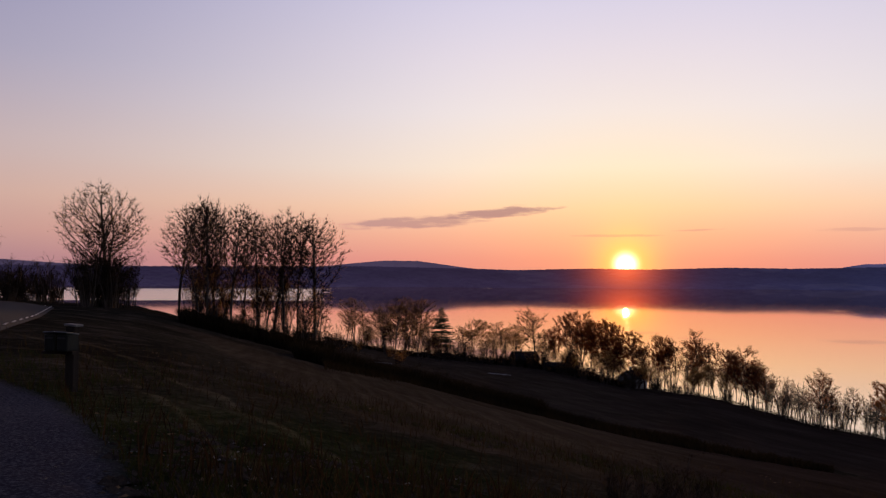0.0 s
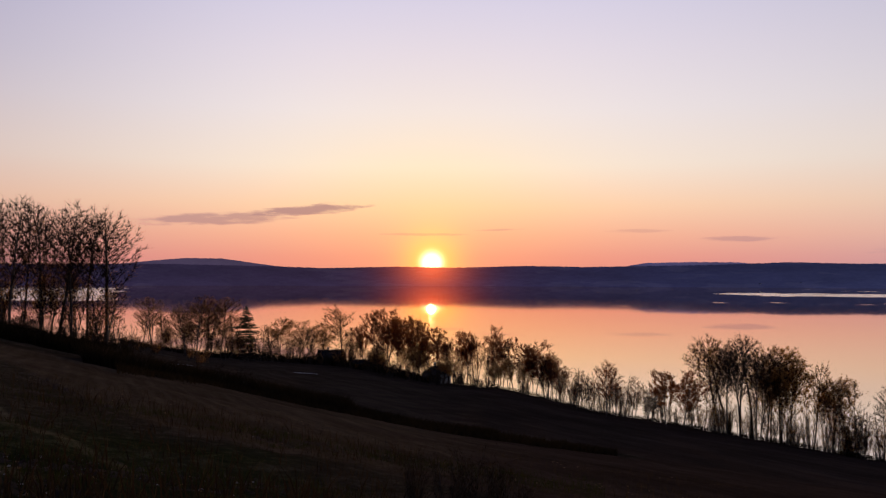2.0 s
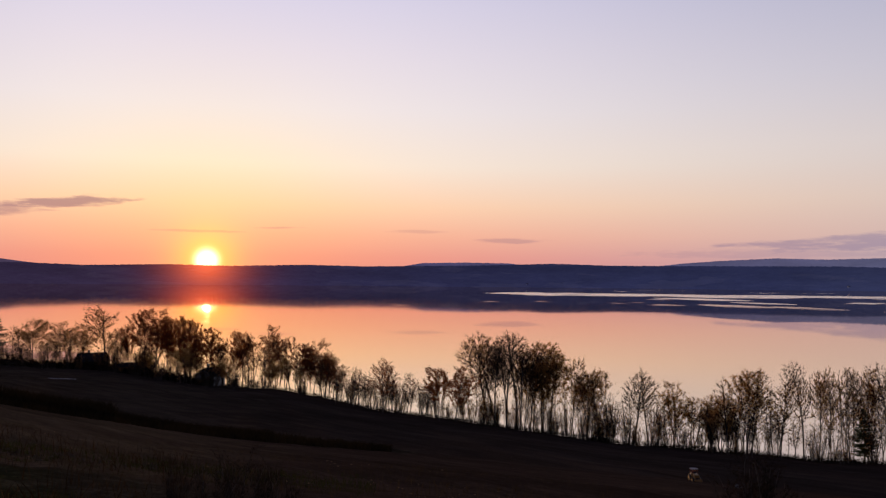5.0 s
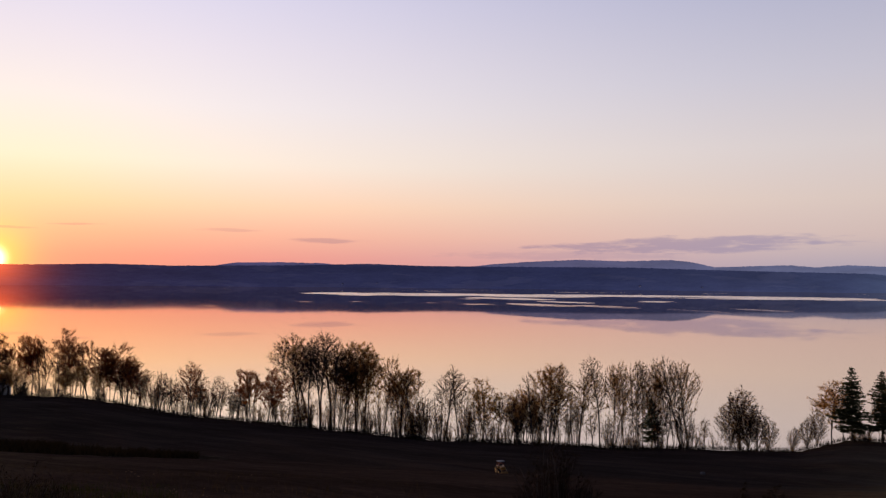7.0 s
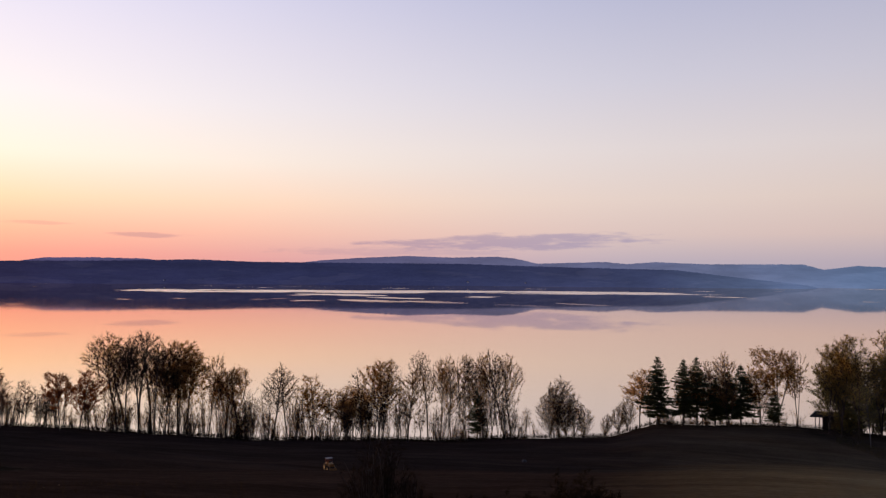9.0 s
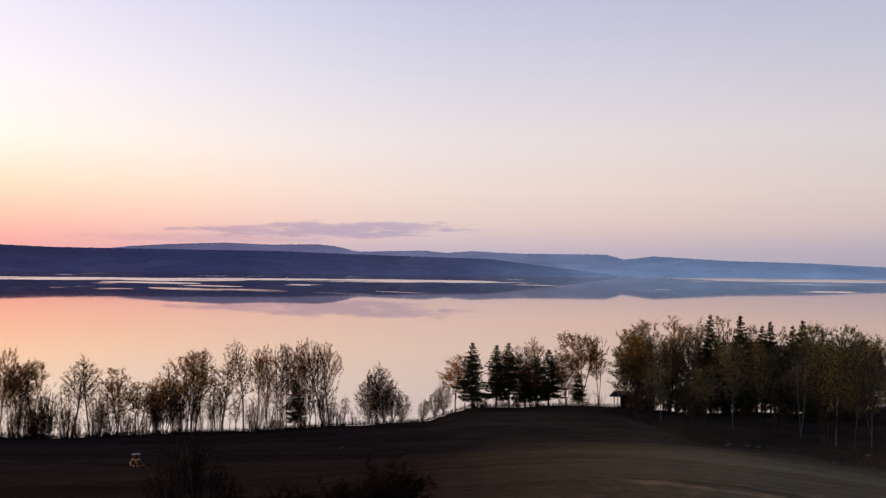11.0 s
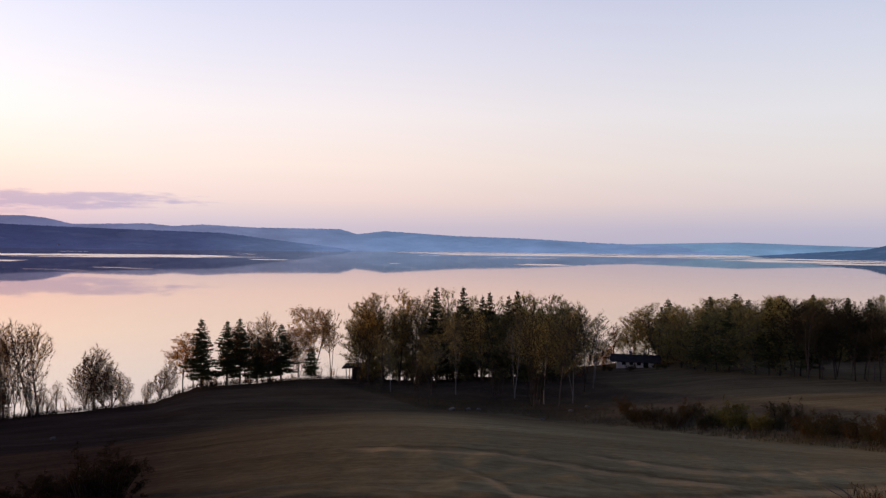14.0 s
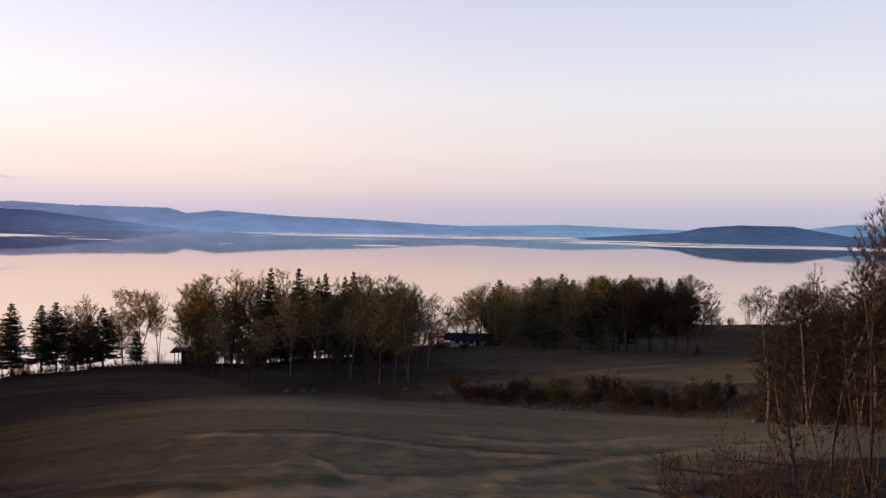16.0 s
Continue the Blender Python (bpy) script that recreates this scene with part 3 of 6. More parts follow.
GROVE = (
    (77.63, 169.2, 16.0, 4.9, "R"),
    (78.35, 169.1, 17.6, 5.3, "R"),
    (79.3, 168.7, 18.3, 6.0, "R"),
    (80.55, 172.1, 19.2, 5.5, "R"),
    (81.43, 172.0, 17.9, 4.5, "B"),
    (82.18, 175.0, 19.0, 4.6, "B"),
    (83.01, 173.5, 19.9, 4.3, "S"),
    (83.95, 175.5, 19.7, 5.1, "R"),
    (84.86, 177.1, 19.9, 4.7, "S"),
    (85.66, 179.0, 17.9, 4.8, "R"),
    (86.2, 178.5, 17.9, 3.6, "S"),
    (86.7, 180.7, 18.8, 4.1, "S"),
    (87.43, 181.6, 17.6, 5.4, "R"),
    (88.01, 182.4, 18.0, 3.9, "S"),
    (88.59, 182.5, 19.0, 4.4, "S"),
    (89.29, 182.7, 18.2, 5.4, "R"),
    (90.14, 181.4, 17.8, 5.4, "R"),
    (90.85, 180.1, 17.8, 5.6, "R"),
    (91.63, 176.3, 16.2, 4.8, "R"),
)
GROVE_FRONT = (
    (84.42, 148.4, 15.4, 3.9, "B"),
    (86.14, 149.6, 14.8, 4.4, "R"),
    (88.46, 144.9, 15.6, 4.7, "R"),
    (89.35, 140.0, 15.1, 4.2, "B"),
    (90.49, 137.0, 15.5, 4.1, "B"),
    (91.5, 134.6, 15.6, 5.1, "R"),
    (92.44, 137.8, 15.8, 4.7, "R"),
    (93.21, 152.9, 16.0, 5.6, "R"),
    (93.79, 157.9, 13.0, 4.1, "B"),
    (82.72, 145.2, 10.5, 3.8, "B"),
    (79.93, 149.4, 10.3, 3.4, "B"),
    (81.6, 140.4, 8.6, 2.7, "U"),
    (87.29, 148.8, 6.9, 3.4, "U"),
    (89.83, 135.1, 7.7, 3.3, "U"),
)
EAST_GROVE = (
    (95.76, 211.7, 8.4, 4.9, "B"),
    (96.47, 208.6, 12.1, 5.7, "R"),
    (97.33, 204.7, 15.6, 7.0, "R"),
    (98.04, 202.7, 13.6, 5.0, "B"),
    (98.74, 197.4, 14.8, 5.4, "R"),
    (99.56, 192.9, 13.0, 5.2, "R"),
    (100.38, 186.9, 12.6, 5.6, "R"),
    (101.08, 181.5, 12.7, 4.9, "S"),
    (101.78, 177.3, 12.8, 5.0, "R"),
    (102.55, 173.3, 13.4, 4.2, "S"),
    (103.32, 169.8, 12.6, 5.2, "R"),
    (104.16, 166.7, 13.3, 5.1, "R"),
    (104.96, 164.9, 14.9, 3.5, "S"),
    (105.61, 164.3, 14.7, 5.0, "R"),
    (106.44, 162.5, 14.5, 4.9, "R"),
    (107.26, 160.3, 13.2, 3.8, "S"),
    (107.93, 158.8, 13.1, 4.5, "B"),
    (108.82, 157.0, 13.8, 5.0, "B"),
    (109.71, 155.2, 13.3, 5.0, "B"),
    (110.58, 153.3, 12.0, 4.3, "R"),
)
EAST_GROVE_END = (
    (111.31, 151.8, 10.7, 3.8, "R"),
    (112.17, 150.9, 11.3, 4.1, "B"),
    (112.74, 150.8, 9.1, 3.2, "B"),
    (111.88, 148.8, 2.1, 1.7, "S"),
    (115.14, 265.2, 9.9, 6.4, "B"),
    (115.83, 267.5, 12.5, 7.0, "B"),
    (116.64, 270.5, 11.7, 6.4, "B"),
    (117.38, 273.4, 13.0, 7.0, "R"),
    (118.31, 268.2, 13.8, 6.8, "R"),
    (119.16, 262.3, 12.7, 5.9, "B"),
    (120.26, 257.7, 12.9, 6.3, "R"),
)
THICKET = (
    (115.43, 69.4, 8.2, 2.9, "U"),
    (116.86, 65.0, 8.3, 2.7, "U"),
    (118.2, 63.9, 9.4, 2.4, "U"),
    (118.85, 64.5, 11.3, 1.5, "T"),
    (119.6, 63.3, 9.0, 2.5, "U"),
    (121.04, 64.7, 9.6, 2.8, "U"),
    (122.44, 63.5, 9.6, 3.1, "U"),
    (121.98, 63.9, 15.4, 3.6, "P"),
    (122.97, 62.7, 16.4, 4.2, "P"),
    (123.81, 63.2, 10.2, 3.0, "U"),
    (124.85, 63.2, 11.6, 3.2, "P"),
)


# ---- building helpers ----
def mesh_of(name, verts, faces, mats, smooth=False, face_mats=None):
    me = bpy.data.meshes.new(name)
    me.from_pydata(verts, [], faces)
    for m in mats:
        me.materials.append(m)
    if face_mats is not None:
        me.polygons.foreach_set("material_index", face_mats)
    if smooth:
        me.polygons.foreach_set("use_smooth", [True] * len(me.polygons))
    me.update()
    return me


def part(name, bm, mat, parent, label=""):
    """One mesh object under a thing or a part."""
    me = bpy.data.meshes.new(name)
    bm.to_mesh(me)
    bm.free()
    me.materials.append(mat)
    ob = new(name, me)
    ob.parent = parent
    return tagged(ob, label) if label else ob


def box(bm, size, at=(0, 0, 0), turn=(0, 0, 0), bevel=0.0):
    """A box with broken edges in bm."""
    made = bmesh.ops.create_cube(bm, size=1.0)["verts"]
    bmesh.ops.scale(bm, vec=size, verts=made)
    if bevel:
        edges = list({e for v in made for e in v.link_edges})
        made = list({v for f in bmesh.ops.bevel(bm, geom=edges, offset=bevel, segments=1, affect="EDGES")["faces"] for v in f.verts} | {v for v in made if v.is_valid})
    bmesh.ops.transform(bm, matrix=pose(*at, *turn), verts=[v for v in made if v.is_valid])
    return bm


def rod(bm, a, b, r0, r1=None, sides=10):
    """A round bar from a to b in bm."""
    a, b = Vector(a), Vector(b)
    way_ = b - a
    m = Matrix.Translation((a + b) / 2) @ way_.to_track_quat("Z", "Y").to_matrix().to_4x4()
    bmesh.ops.create_cone(bm, cap_ends=True, segments=sides, radius1=r0, radius2=r0 if r1 is None else r1, depth=way_.length, matrix=m)
    return bm


def bumesh():
    return bmesh.new()


# ---- ground ----
def smooth_step(a, b, x):
    u = min(max((x - a) / (b - a), 0.0), 1.0)
    return u * u * (3 - 2 * u)


def strip_r(h):
    """Distance of the rough strip below the ploughed field."""
    return float(np.interp(h, (76, 79, 82, 88, 96, 103, 112, 123), (165, 142, 122, 124, 110, 92, 76, 62)))


def ditch_r(h):
    """Distance of the overgrown ditch between the two fields."""
    return float(np.interp(h, (-8, -1, 6.5, 12, 18, 24), (78, 102, 100, 90, 88, 85)))


# wheel tracks across the ploughed field: headings, distances and half width
TRACKS = (((70, 80.9, 89.7, 95.6, 101.5, 105.3, 109.1, 113.7, 118), (9.6, 8.9, 9.8, 11.2, 13.4, 16.7, 19.9, 24.8, 31), 0.55),
          ((92, 97.1, 101.4, 105.3, 109.0, 113.7), (24.5, 22.3, 21.8, 23.9, 29.7, 45.5), 0.45),
          ((76, 82.4, 87.7, 94.0, 99.5, 104), (21.5, 20.6, 20.8, 18.2, 17.3, 17.6), 0.4),
          ((84, 86.2, 88.6, 91.7, 96), (17, 14.0, 11.2, 10.8, 11.4), 0.3),
          ((-28, -25, -23.7, -19.1, -14.7, -8), (38, 32, 28, 16.5, 11.5, 8.5), 0.3),
          ((-26, -22, -18, -12, -4), (36, 31, 21, 14.5, 10.5), 0.25))


def tread_at(h, r):
    """Above zero on a trodden wheel track, below zero in the dark rut beyond it."""
    best = 0.0
    for hs, rs_, half in TRACKS:
        if hs[0] < h < hs[-1]:
            wob = 0.3 * noise.noise(Vector((h * 0.35, half * 9, 1.0)))
            d = (r - float(np.interp(h, hs, rs_))) / (half * (1 + r / 30)) + wob
            fade = smooth_step(0, 3, h - hs[0]) * smooth_step(0, 3, hs[-1] - h)
            v = (1 - smooth_step(0.5, 1.25, abs(d))) - 0.8 * (1 - smooth_step(0.3, 0.9, abs(d - 1.9)))
            if abs(v * fade) > abs(best):
                best = v * fade * (0.3 if h < 0 else 1.0)
    return best


def zones(h, r):
    """Shares of verge, rough grass and pale soil, whose paleness also carries painted brightness."""
    verge = rough = track = 0.0
    verge = smooth_step(4, -12, h)
    near_edge = float(np.interp(h, (-28, -17, -15, -12, -9, -5.5, -2.5, 4, 12, 25, 60, 98, 106, 110, 114, 125), (120, 70, 46, 32, 24, 19, 17, 17, 15, 11, 6, 6, 8, 11, 15, 26)))
    rough = 1 - smooth_step(near_edge * 0.9, near_edge * 1.15, r)
    verge = max(verge * (1 - smooth_step(9, 24, r)), (1 - smooth_step(10, 20, r)) * (1 - smooth_step(-2, 14, h)))
    if h < -7:
        rough = max(rough, smooth_step(-4, -10, h) * smooth_step(72, 90, r) * 0.9)
    if -8 < h < 27:
        rough = max(rough, 1 - smooth_step(4.5, 12.0, abs(r - ditch_r(h)) * (1 + max(h - 20, 0) * 0.4)))
    (mr, mz), (er, ez) = along(h)
    rough = max(rough, smooth_step(er - 9, er - 3, r))
    if h > 76:
        s = strip_r(h)
        e = float(np.interp(h, (76, 88, 96, 112, 123), (s + 80, s + 80, s + 40, s + 26, s + 30)))
        rough = max(rough, 0.62 * smooth_step(s - 6, s + 5, r) * (1 - smooth_step(e, e + 10, r)))
    # tan soil; exposure and fill light also raise its paleness by heading and distance
    track = 0.42 * smooth_step(60, 74, h) + 0.58 * smooth_step(70, 88, h) * smooth_step(160, 100, r) + 0.05 * smooth_step(90, 98, h) * smooth_step(110, 140, r)
    # past heading 90 the soil is paler to offset the grove's long shadows
    far_share = 0.42 + 0.36 * smooth_step(90, 97, h)
    track *= far_share + (1 - far_share) * smooth_step(120, 40, r)
    track += smooth_step(24, 8, h) * smooth_step(-19, -15, h) * (0.055 + 0.06 * smooth_step(4, -6, r - ditch_r(h)))
    track = min(track, 1.0)
    # gravel of the pull-in: left of a line that runs off beside the road
    x, y = r * math.sin(radians(h)), r * math.cos(radians(h))
    rim = float(np.interp(y, (-8, 2.6, 6.0, 9.4, 13.0, 18.0), (2.6, 0.4, -1.9, -3.7, -5.9, -10.5)))
    grit = smooth_step(1.1, -0.8, x - rim) * smooth_step(19, 15, y)
    return verge, rough, track, grit, tread_at(h, r)


def make_ground():
    heads = [-180 + 3 * i for i in range(49)] + [-34 + 0.6 * i for i in range(int(164 / 0.6))] + [130 + 2.5 * i for i in range(20)]
    heads = sorted(set(round(h, 3) for h in heads))
    rs = [0.6]
    while rs[-1] < 420:
        rs.append(rs[-1] * 1.035 + 0.06)
    rs += [460, 520, 620, 800, 1200, 2000, 3200, 4900]
    verts, faces, za = [(0, 0, 28.35)], [], [zones(0, 0.5)]
    for h in heads:
        ca, sa = math.cos(radians(h)), math.sin(radians(h))
        for r in rs:
            z = level(h, r)
            x, y = r * sa, r * ca
            if r < 300 and z > 0.3:
                k = smooth_step(1.5, 9, r) * (0.06 + 0.94 * smooth_step(-21.5, -17.5, h))
                z += k * ((0.20 - 0.14 * smooth_step(45, 70, h)) * noise.noise(Vector((x * 0.09, y * 0.09, 0.0))) + (0.09 - 0.06 * smooth_step(45, 70, h)) * noise.noise(Vector((x * 0.55, y * 0.55, 5.0))))
                z += (0.03 + 0.03 * k) * noise.noise(Vector((x * 2.1, y * 2.1, 9.0)))
                if -8 < h < 25:
                    z -= 0.5 * (1 - smooth_step(0.5, 3.0, abs(r - ditch_r(h)))) * smooth_step(25, 20, h)
            verts.append((x, y, z))
            za.append(zones(h, r))
    n, m = len(rs), len(heads)
    for i in range(m):
        j = (i + 1) % m
        faces.append((0, 1 + j * n, 1 + i * n))
        for k in range(n - 1):
            faces.append((1 + i * n + k, 1 + j * n + k, 1 + j * n + k + 1, 1 + i * n + k + 1))
    me = mesh_of("ground", verts, [f[::-1] for f in faces], [ground_mat], True)
    for name, i in (("verge", 0), ("rough", 1), ("pale", 2), ("grit", 3), ("tread", 4)):
        me.attributes.new(name, "FLOAT", "POINT").data.foreach_set("value", [z[i] for z in za])
    return tagged(new("ground", me), "sloping ploughed field with grass verge running down to the lake", "ground", kind="structure")


make_ground()

# ---- lake ----
lake_v, lake_f = [(0, 0, 0)], []
lake_r = (60, 300, 600, 900, 1300, 1800, 2300, 2800, 3300, 3800, 4300, 4940)
for i in range(120):
    a = radians(i * 3)
    lake_v += [(r * math.sin(a), r * math.cos(a), r * r / 1.9e6) for r in lake_r]
for i in range(120):
    j, n_r = (i + 1) % 120, len(lake_r)
    lake_f.append((0, 1 + j * n_r, 1 + i * n_r))
    lake_f += [(1 + i * n_r + k, 1 + j * n_r + k, 1 + j * n_r + k + 1, 1 + i * n_r + k + 1) for k in range(n_r - 1)]
lake = tagged(new("water", mesh_of("water", lake_v, lake_f, [water_mat], True)), "calm lake mirroring the pink evening sky", "lake", kind="structure")


# ---- far hills ----
def ridge(name, shore, crest, mat, label, rough=0.035, seed=0.0, rise_to=500.0):
    """A wooded hillside: shore gives (heading, distance), crest gives (heading, elevation in degrees) of its skyline."""
    a0, a1 = crest[0][0], crest[-1][0]
    cols = int((a1 - a0) / 0.08)
    verts, faces = [], []
    levels = (0.0, 0.03, 0.08, 0.2, 0.4, 0.6, 0.8, 0.93, 1.0)
    ha, he = [c[0] for c in crest], [c[1] for c in crest]
    sa, sr = [c[0] for c in shore], [c[1] for c in shore]
    for i in range(cols + 1):
        a = a0 + (a1 - a0) * i / cols
        wob = noise.noise(Vector((a * 0.8, seed, 0)))
        r0 = float(np.interp(a, sa, sr)) * (1 + 0.012 * wob)
        el = float(np.interp(a, ha, he))
        el += rough * (0.5 * noise.noise(Vector((a * 3.1, seed, 1))) + 0.55 * noise.noise(Vector((a * 9.0, seed, 2))) + 0.35 * noise.noise(Vector((a * 26.0, seed, 3))))
        r1 = min(r0 + rise_to, 4880)
        top = EYE + r1 * math.tan(radians(el))
        ca, sn = math.cos(radians(a)), math.sin(radians(a))
        for u in levels:
            r = r0 + (r1 - r0) * u
            s = 0.10 * min(u / 0.03, 1.0) + 0.9 * (u ** 0.85)
            z = -2 + (top + 2) * s
            if 0 < u < 1:
                z += 0.06 * top * noise.noise(Vector((a * 1.6, u * 5, seed + 7))) + 3.0 * noise.noise(Vector((a * 12, u * 20, seed)))
                z = min(z, EYE + r * math.tan(radians(el)) - 1.0)
            verts.append((r * sn, r * ca, z))
    n = len(levels)
    for i in range(cols):
        for k in range(n - 1):
            faces.append((i * n + k, i * n + k + 1, (i + 1) * n + k + 1, (i + 1) * n + k))
    return tagged(new(name, mesh_of(name, verts, faces, [mat], True)), label, "hill", kind="structure")


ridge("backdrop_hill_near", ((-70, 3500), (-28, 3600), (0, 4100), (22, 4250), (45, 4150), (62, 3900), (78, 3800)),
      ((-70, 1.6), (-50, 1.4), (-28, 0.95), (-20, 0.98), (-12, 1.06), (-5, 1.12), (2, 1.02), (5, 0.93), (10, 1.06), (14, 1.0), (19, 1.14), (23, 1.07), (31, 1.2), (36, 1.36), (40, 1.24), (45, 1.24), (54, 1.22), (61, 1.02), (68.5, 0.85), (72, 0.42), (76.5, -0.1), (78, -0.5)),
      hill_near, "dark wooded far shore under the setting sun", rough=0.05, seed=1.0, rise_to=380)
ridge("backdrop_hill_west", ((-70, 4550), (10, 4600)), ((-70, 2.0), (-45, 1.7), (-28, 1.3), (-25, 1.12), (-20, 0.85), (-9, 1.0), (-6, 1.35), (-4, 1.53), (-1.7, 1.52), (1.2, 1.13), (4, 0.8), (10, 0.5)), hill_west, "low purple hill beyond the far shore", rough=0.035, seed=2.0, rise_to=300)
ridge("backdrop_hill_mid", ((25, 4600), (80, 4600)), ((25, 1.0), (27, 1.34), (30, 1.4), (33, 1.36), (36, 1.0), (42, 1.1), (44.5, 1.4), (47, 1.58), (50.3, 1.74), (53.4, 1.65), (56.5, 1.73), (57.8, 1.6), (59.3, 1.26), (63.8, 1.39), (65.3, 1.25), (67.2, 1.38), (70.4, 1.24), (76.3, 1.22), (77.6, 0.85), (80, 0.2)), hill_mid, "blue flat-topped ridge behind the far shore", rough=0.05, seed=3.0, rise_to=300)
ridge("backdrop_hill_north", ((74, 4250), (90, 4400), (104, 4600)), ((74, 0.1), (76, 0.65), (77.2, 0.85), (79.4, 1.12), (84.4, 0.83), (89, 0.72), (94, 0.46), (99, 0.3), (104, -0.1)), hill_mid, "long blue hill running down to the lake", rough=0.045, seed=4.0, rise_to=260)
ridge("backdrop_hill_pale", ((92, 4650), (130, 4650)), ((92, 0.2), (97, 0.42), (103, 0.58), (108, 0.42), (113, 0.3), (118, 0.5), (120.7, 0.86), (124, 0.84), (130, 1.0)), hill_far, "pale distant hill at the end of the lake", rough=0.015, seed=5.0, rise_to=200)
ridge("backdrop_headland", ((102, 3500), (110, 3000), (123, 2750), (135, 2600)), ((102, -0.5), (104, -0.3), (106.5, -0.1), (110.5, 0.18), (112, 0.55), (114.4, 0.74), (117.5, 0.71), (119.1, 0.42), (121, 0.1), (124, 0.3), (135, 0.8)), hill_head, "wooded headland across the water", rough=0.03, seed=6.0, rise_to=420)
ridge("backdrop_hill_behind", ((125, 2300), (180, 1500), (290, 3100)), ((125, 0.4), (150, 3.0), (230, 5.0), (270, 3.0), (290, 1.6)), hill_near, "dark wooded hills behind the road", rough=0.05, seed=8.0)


# ---- trees ----
class Wood:
    """Collects tapered limbs and leaves as plain vertex and face lists."""

    def __init__(self):
        self.v, self.f = [], []

    def limb(self, pts, radii, sides):
        base = len(self.v)
        for i, p in enumerate(pts):
            d = (pts[min(i + 1, len(pts) - 1)] - pts[max(i - 1, 0)]).normalized()
            a = d.orthogonal().normalized()
            b = d.cross(a)
            for s in range(sides):
                t = 2 * math.pi * s / sides
                self.v.append(p + (a * math.cos(t) + b * math.sin(t)) * radii[i])
        for i in range(len(pts) - 1):
            for s in range(sides):
                q = (s + 1) % sides
                self.f.append((base + i * sides + s, base + i * sides + q, base + (i + 1) * sides + q, base + (i + 1) * sides + s))

    def sliver(self, a, b, w, rng):
        """The finest twig: one slender tapering sliver."""
        side = (b - a).orthogonal().normalized()
        side.rotate(Matrix.Rotation(rng.uniform(0, math.pi), 3, (b - a).normalized()))
        n = len(self.v)
        self.v += [a - side * w, a + side * w, b + side * w * 0.45, b - side * w * 0.45]
        self.f.append((n, n + 1, n + 2, n + 3))

    def shoot(self, a, b, w, rng):
        """A pointed shoot at a twig's end."""
        side = (b - a).orthogonal().normalized()
        side.rotate(Matrix.Rotation(rng.uniform(0, math.pi), 3, (b - a).normalized()))
        n = len(self.v)
        self.v += [a - side * w, a + side * w, b]
        self.f.append((n, n + 1, n + 2))

    def leaf(self, p, size, rng):
        d = Vector((rng.gauss(0, 1), rng.gauss(0, 1), rng.gauss(0, 1))).normalized()
        e = d.orthogonal().normalized()
        base = len(self.v)
        self.v += [p - d * size * 0.8, p + e * size * 0.8 - d * size * 0.1, p + d * size]
        self.f.append((base, base + 1, base + 2))

    def mesh(self, name, mat, smooth=False):
        return mesh_of(name, [tuple(v) for v in self.v], self.f, [mat], smooth)


def curve_points(rng, p, d, length, steps, wiggle, lift):
    pts = [p.copy()]
    d = d.normalized()
    for _ in range(steps):
        d = (d + Vector((rng.gauss(0, wiggle), rng.gauss(0, wiggle), rng.gauss(0, wiggle) + lift))).normalized()
        p = p + d * (length / steps)
        pts.append(p.copy())
    return pts


def at_share(pts, t):
    x = t * (len(pts) - 1)
    i = min(int(x), len(pts) - 2)
    return pts[i].lerp(pts[i + 1], x - i), (pts[i + 1] - pts[i]).normalized()


def sprout(rng, d, angle):
    """A direction that leaves d at about that angle, any way round."""
    a = d.orthogonal().normalized()
    a.rotate(Matrix.Rotation(rng.uniform(0, 2 * math.pi), 3, d))
    return (d * math.cos(angle) + a * math.sin(angle)).normalized()


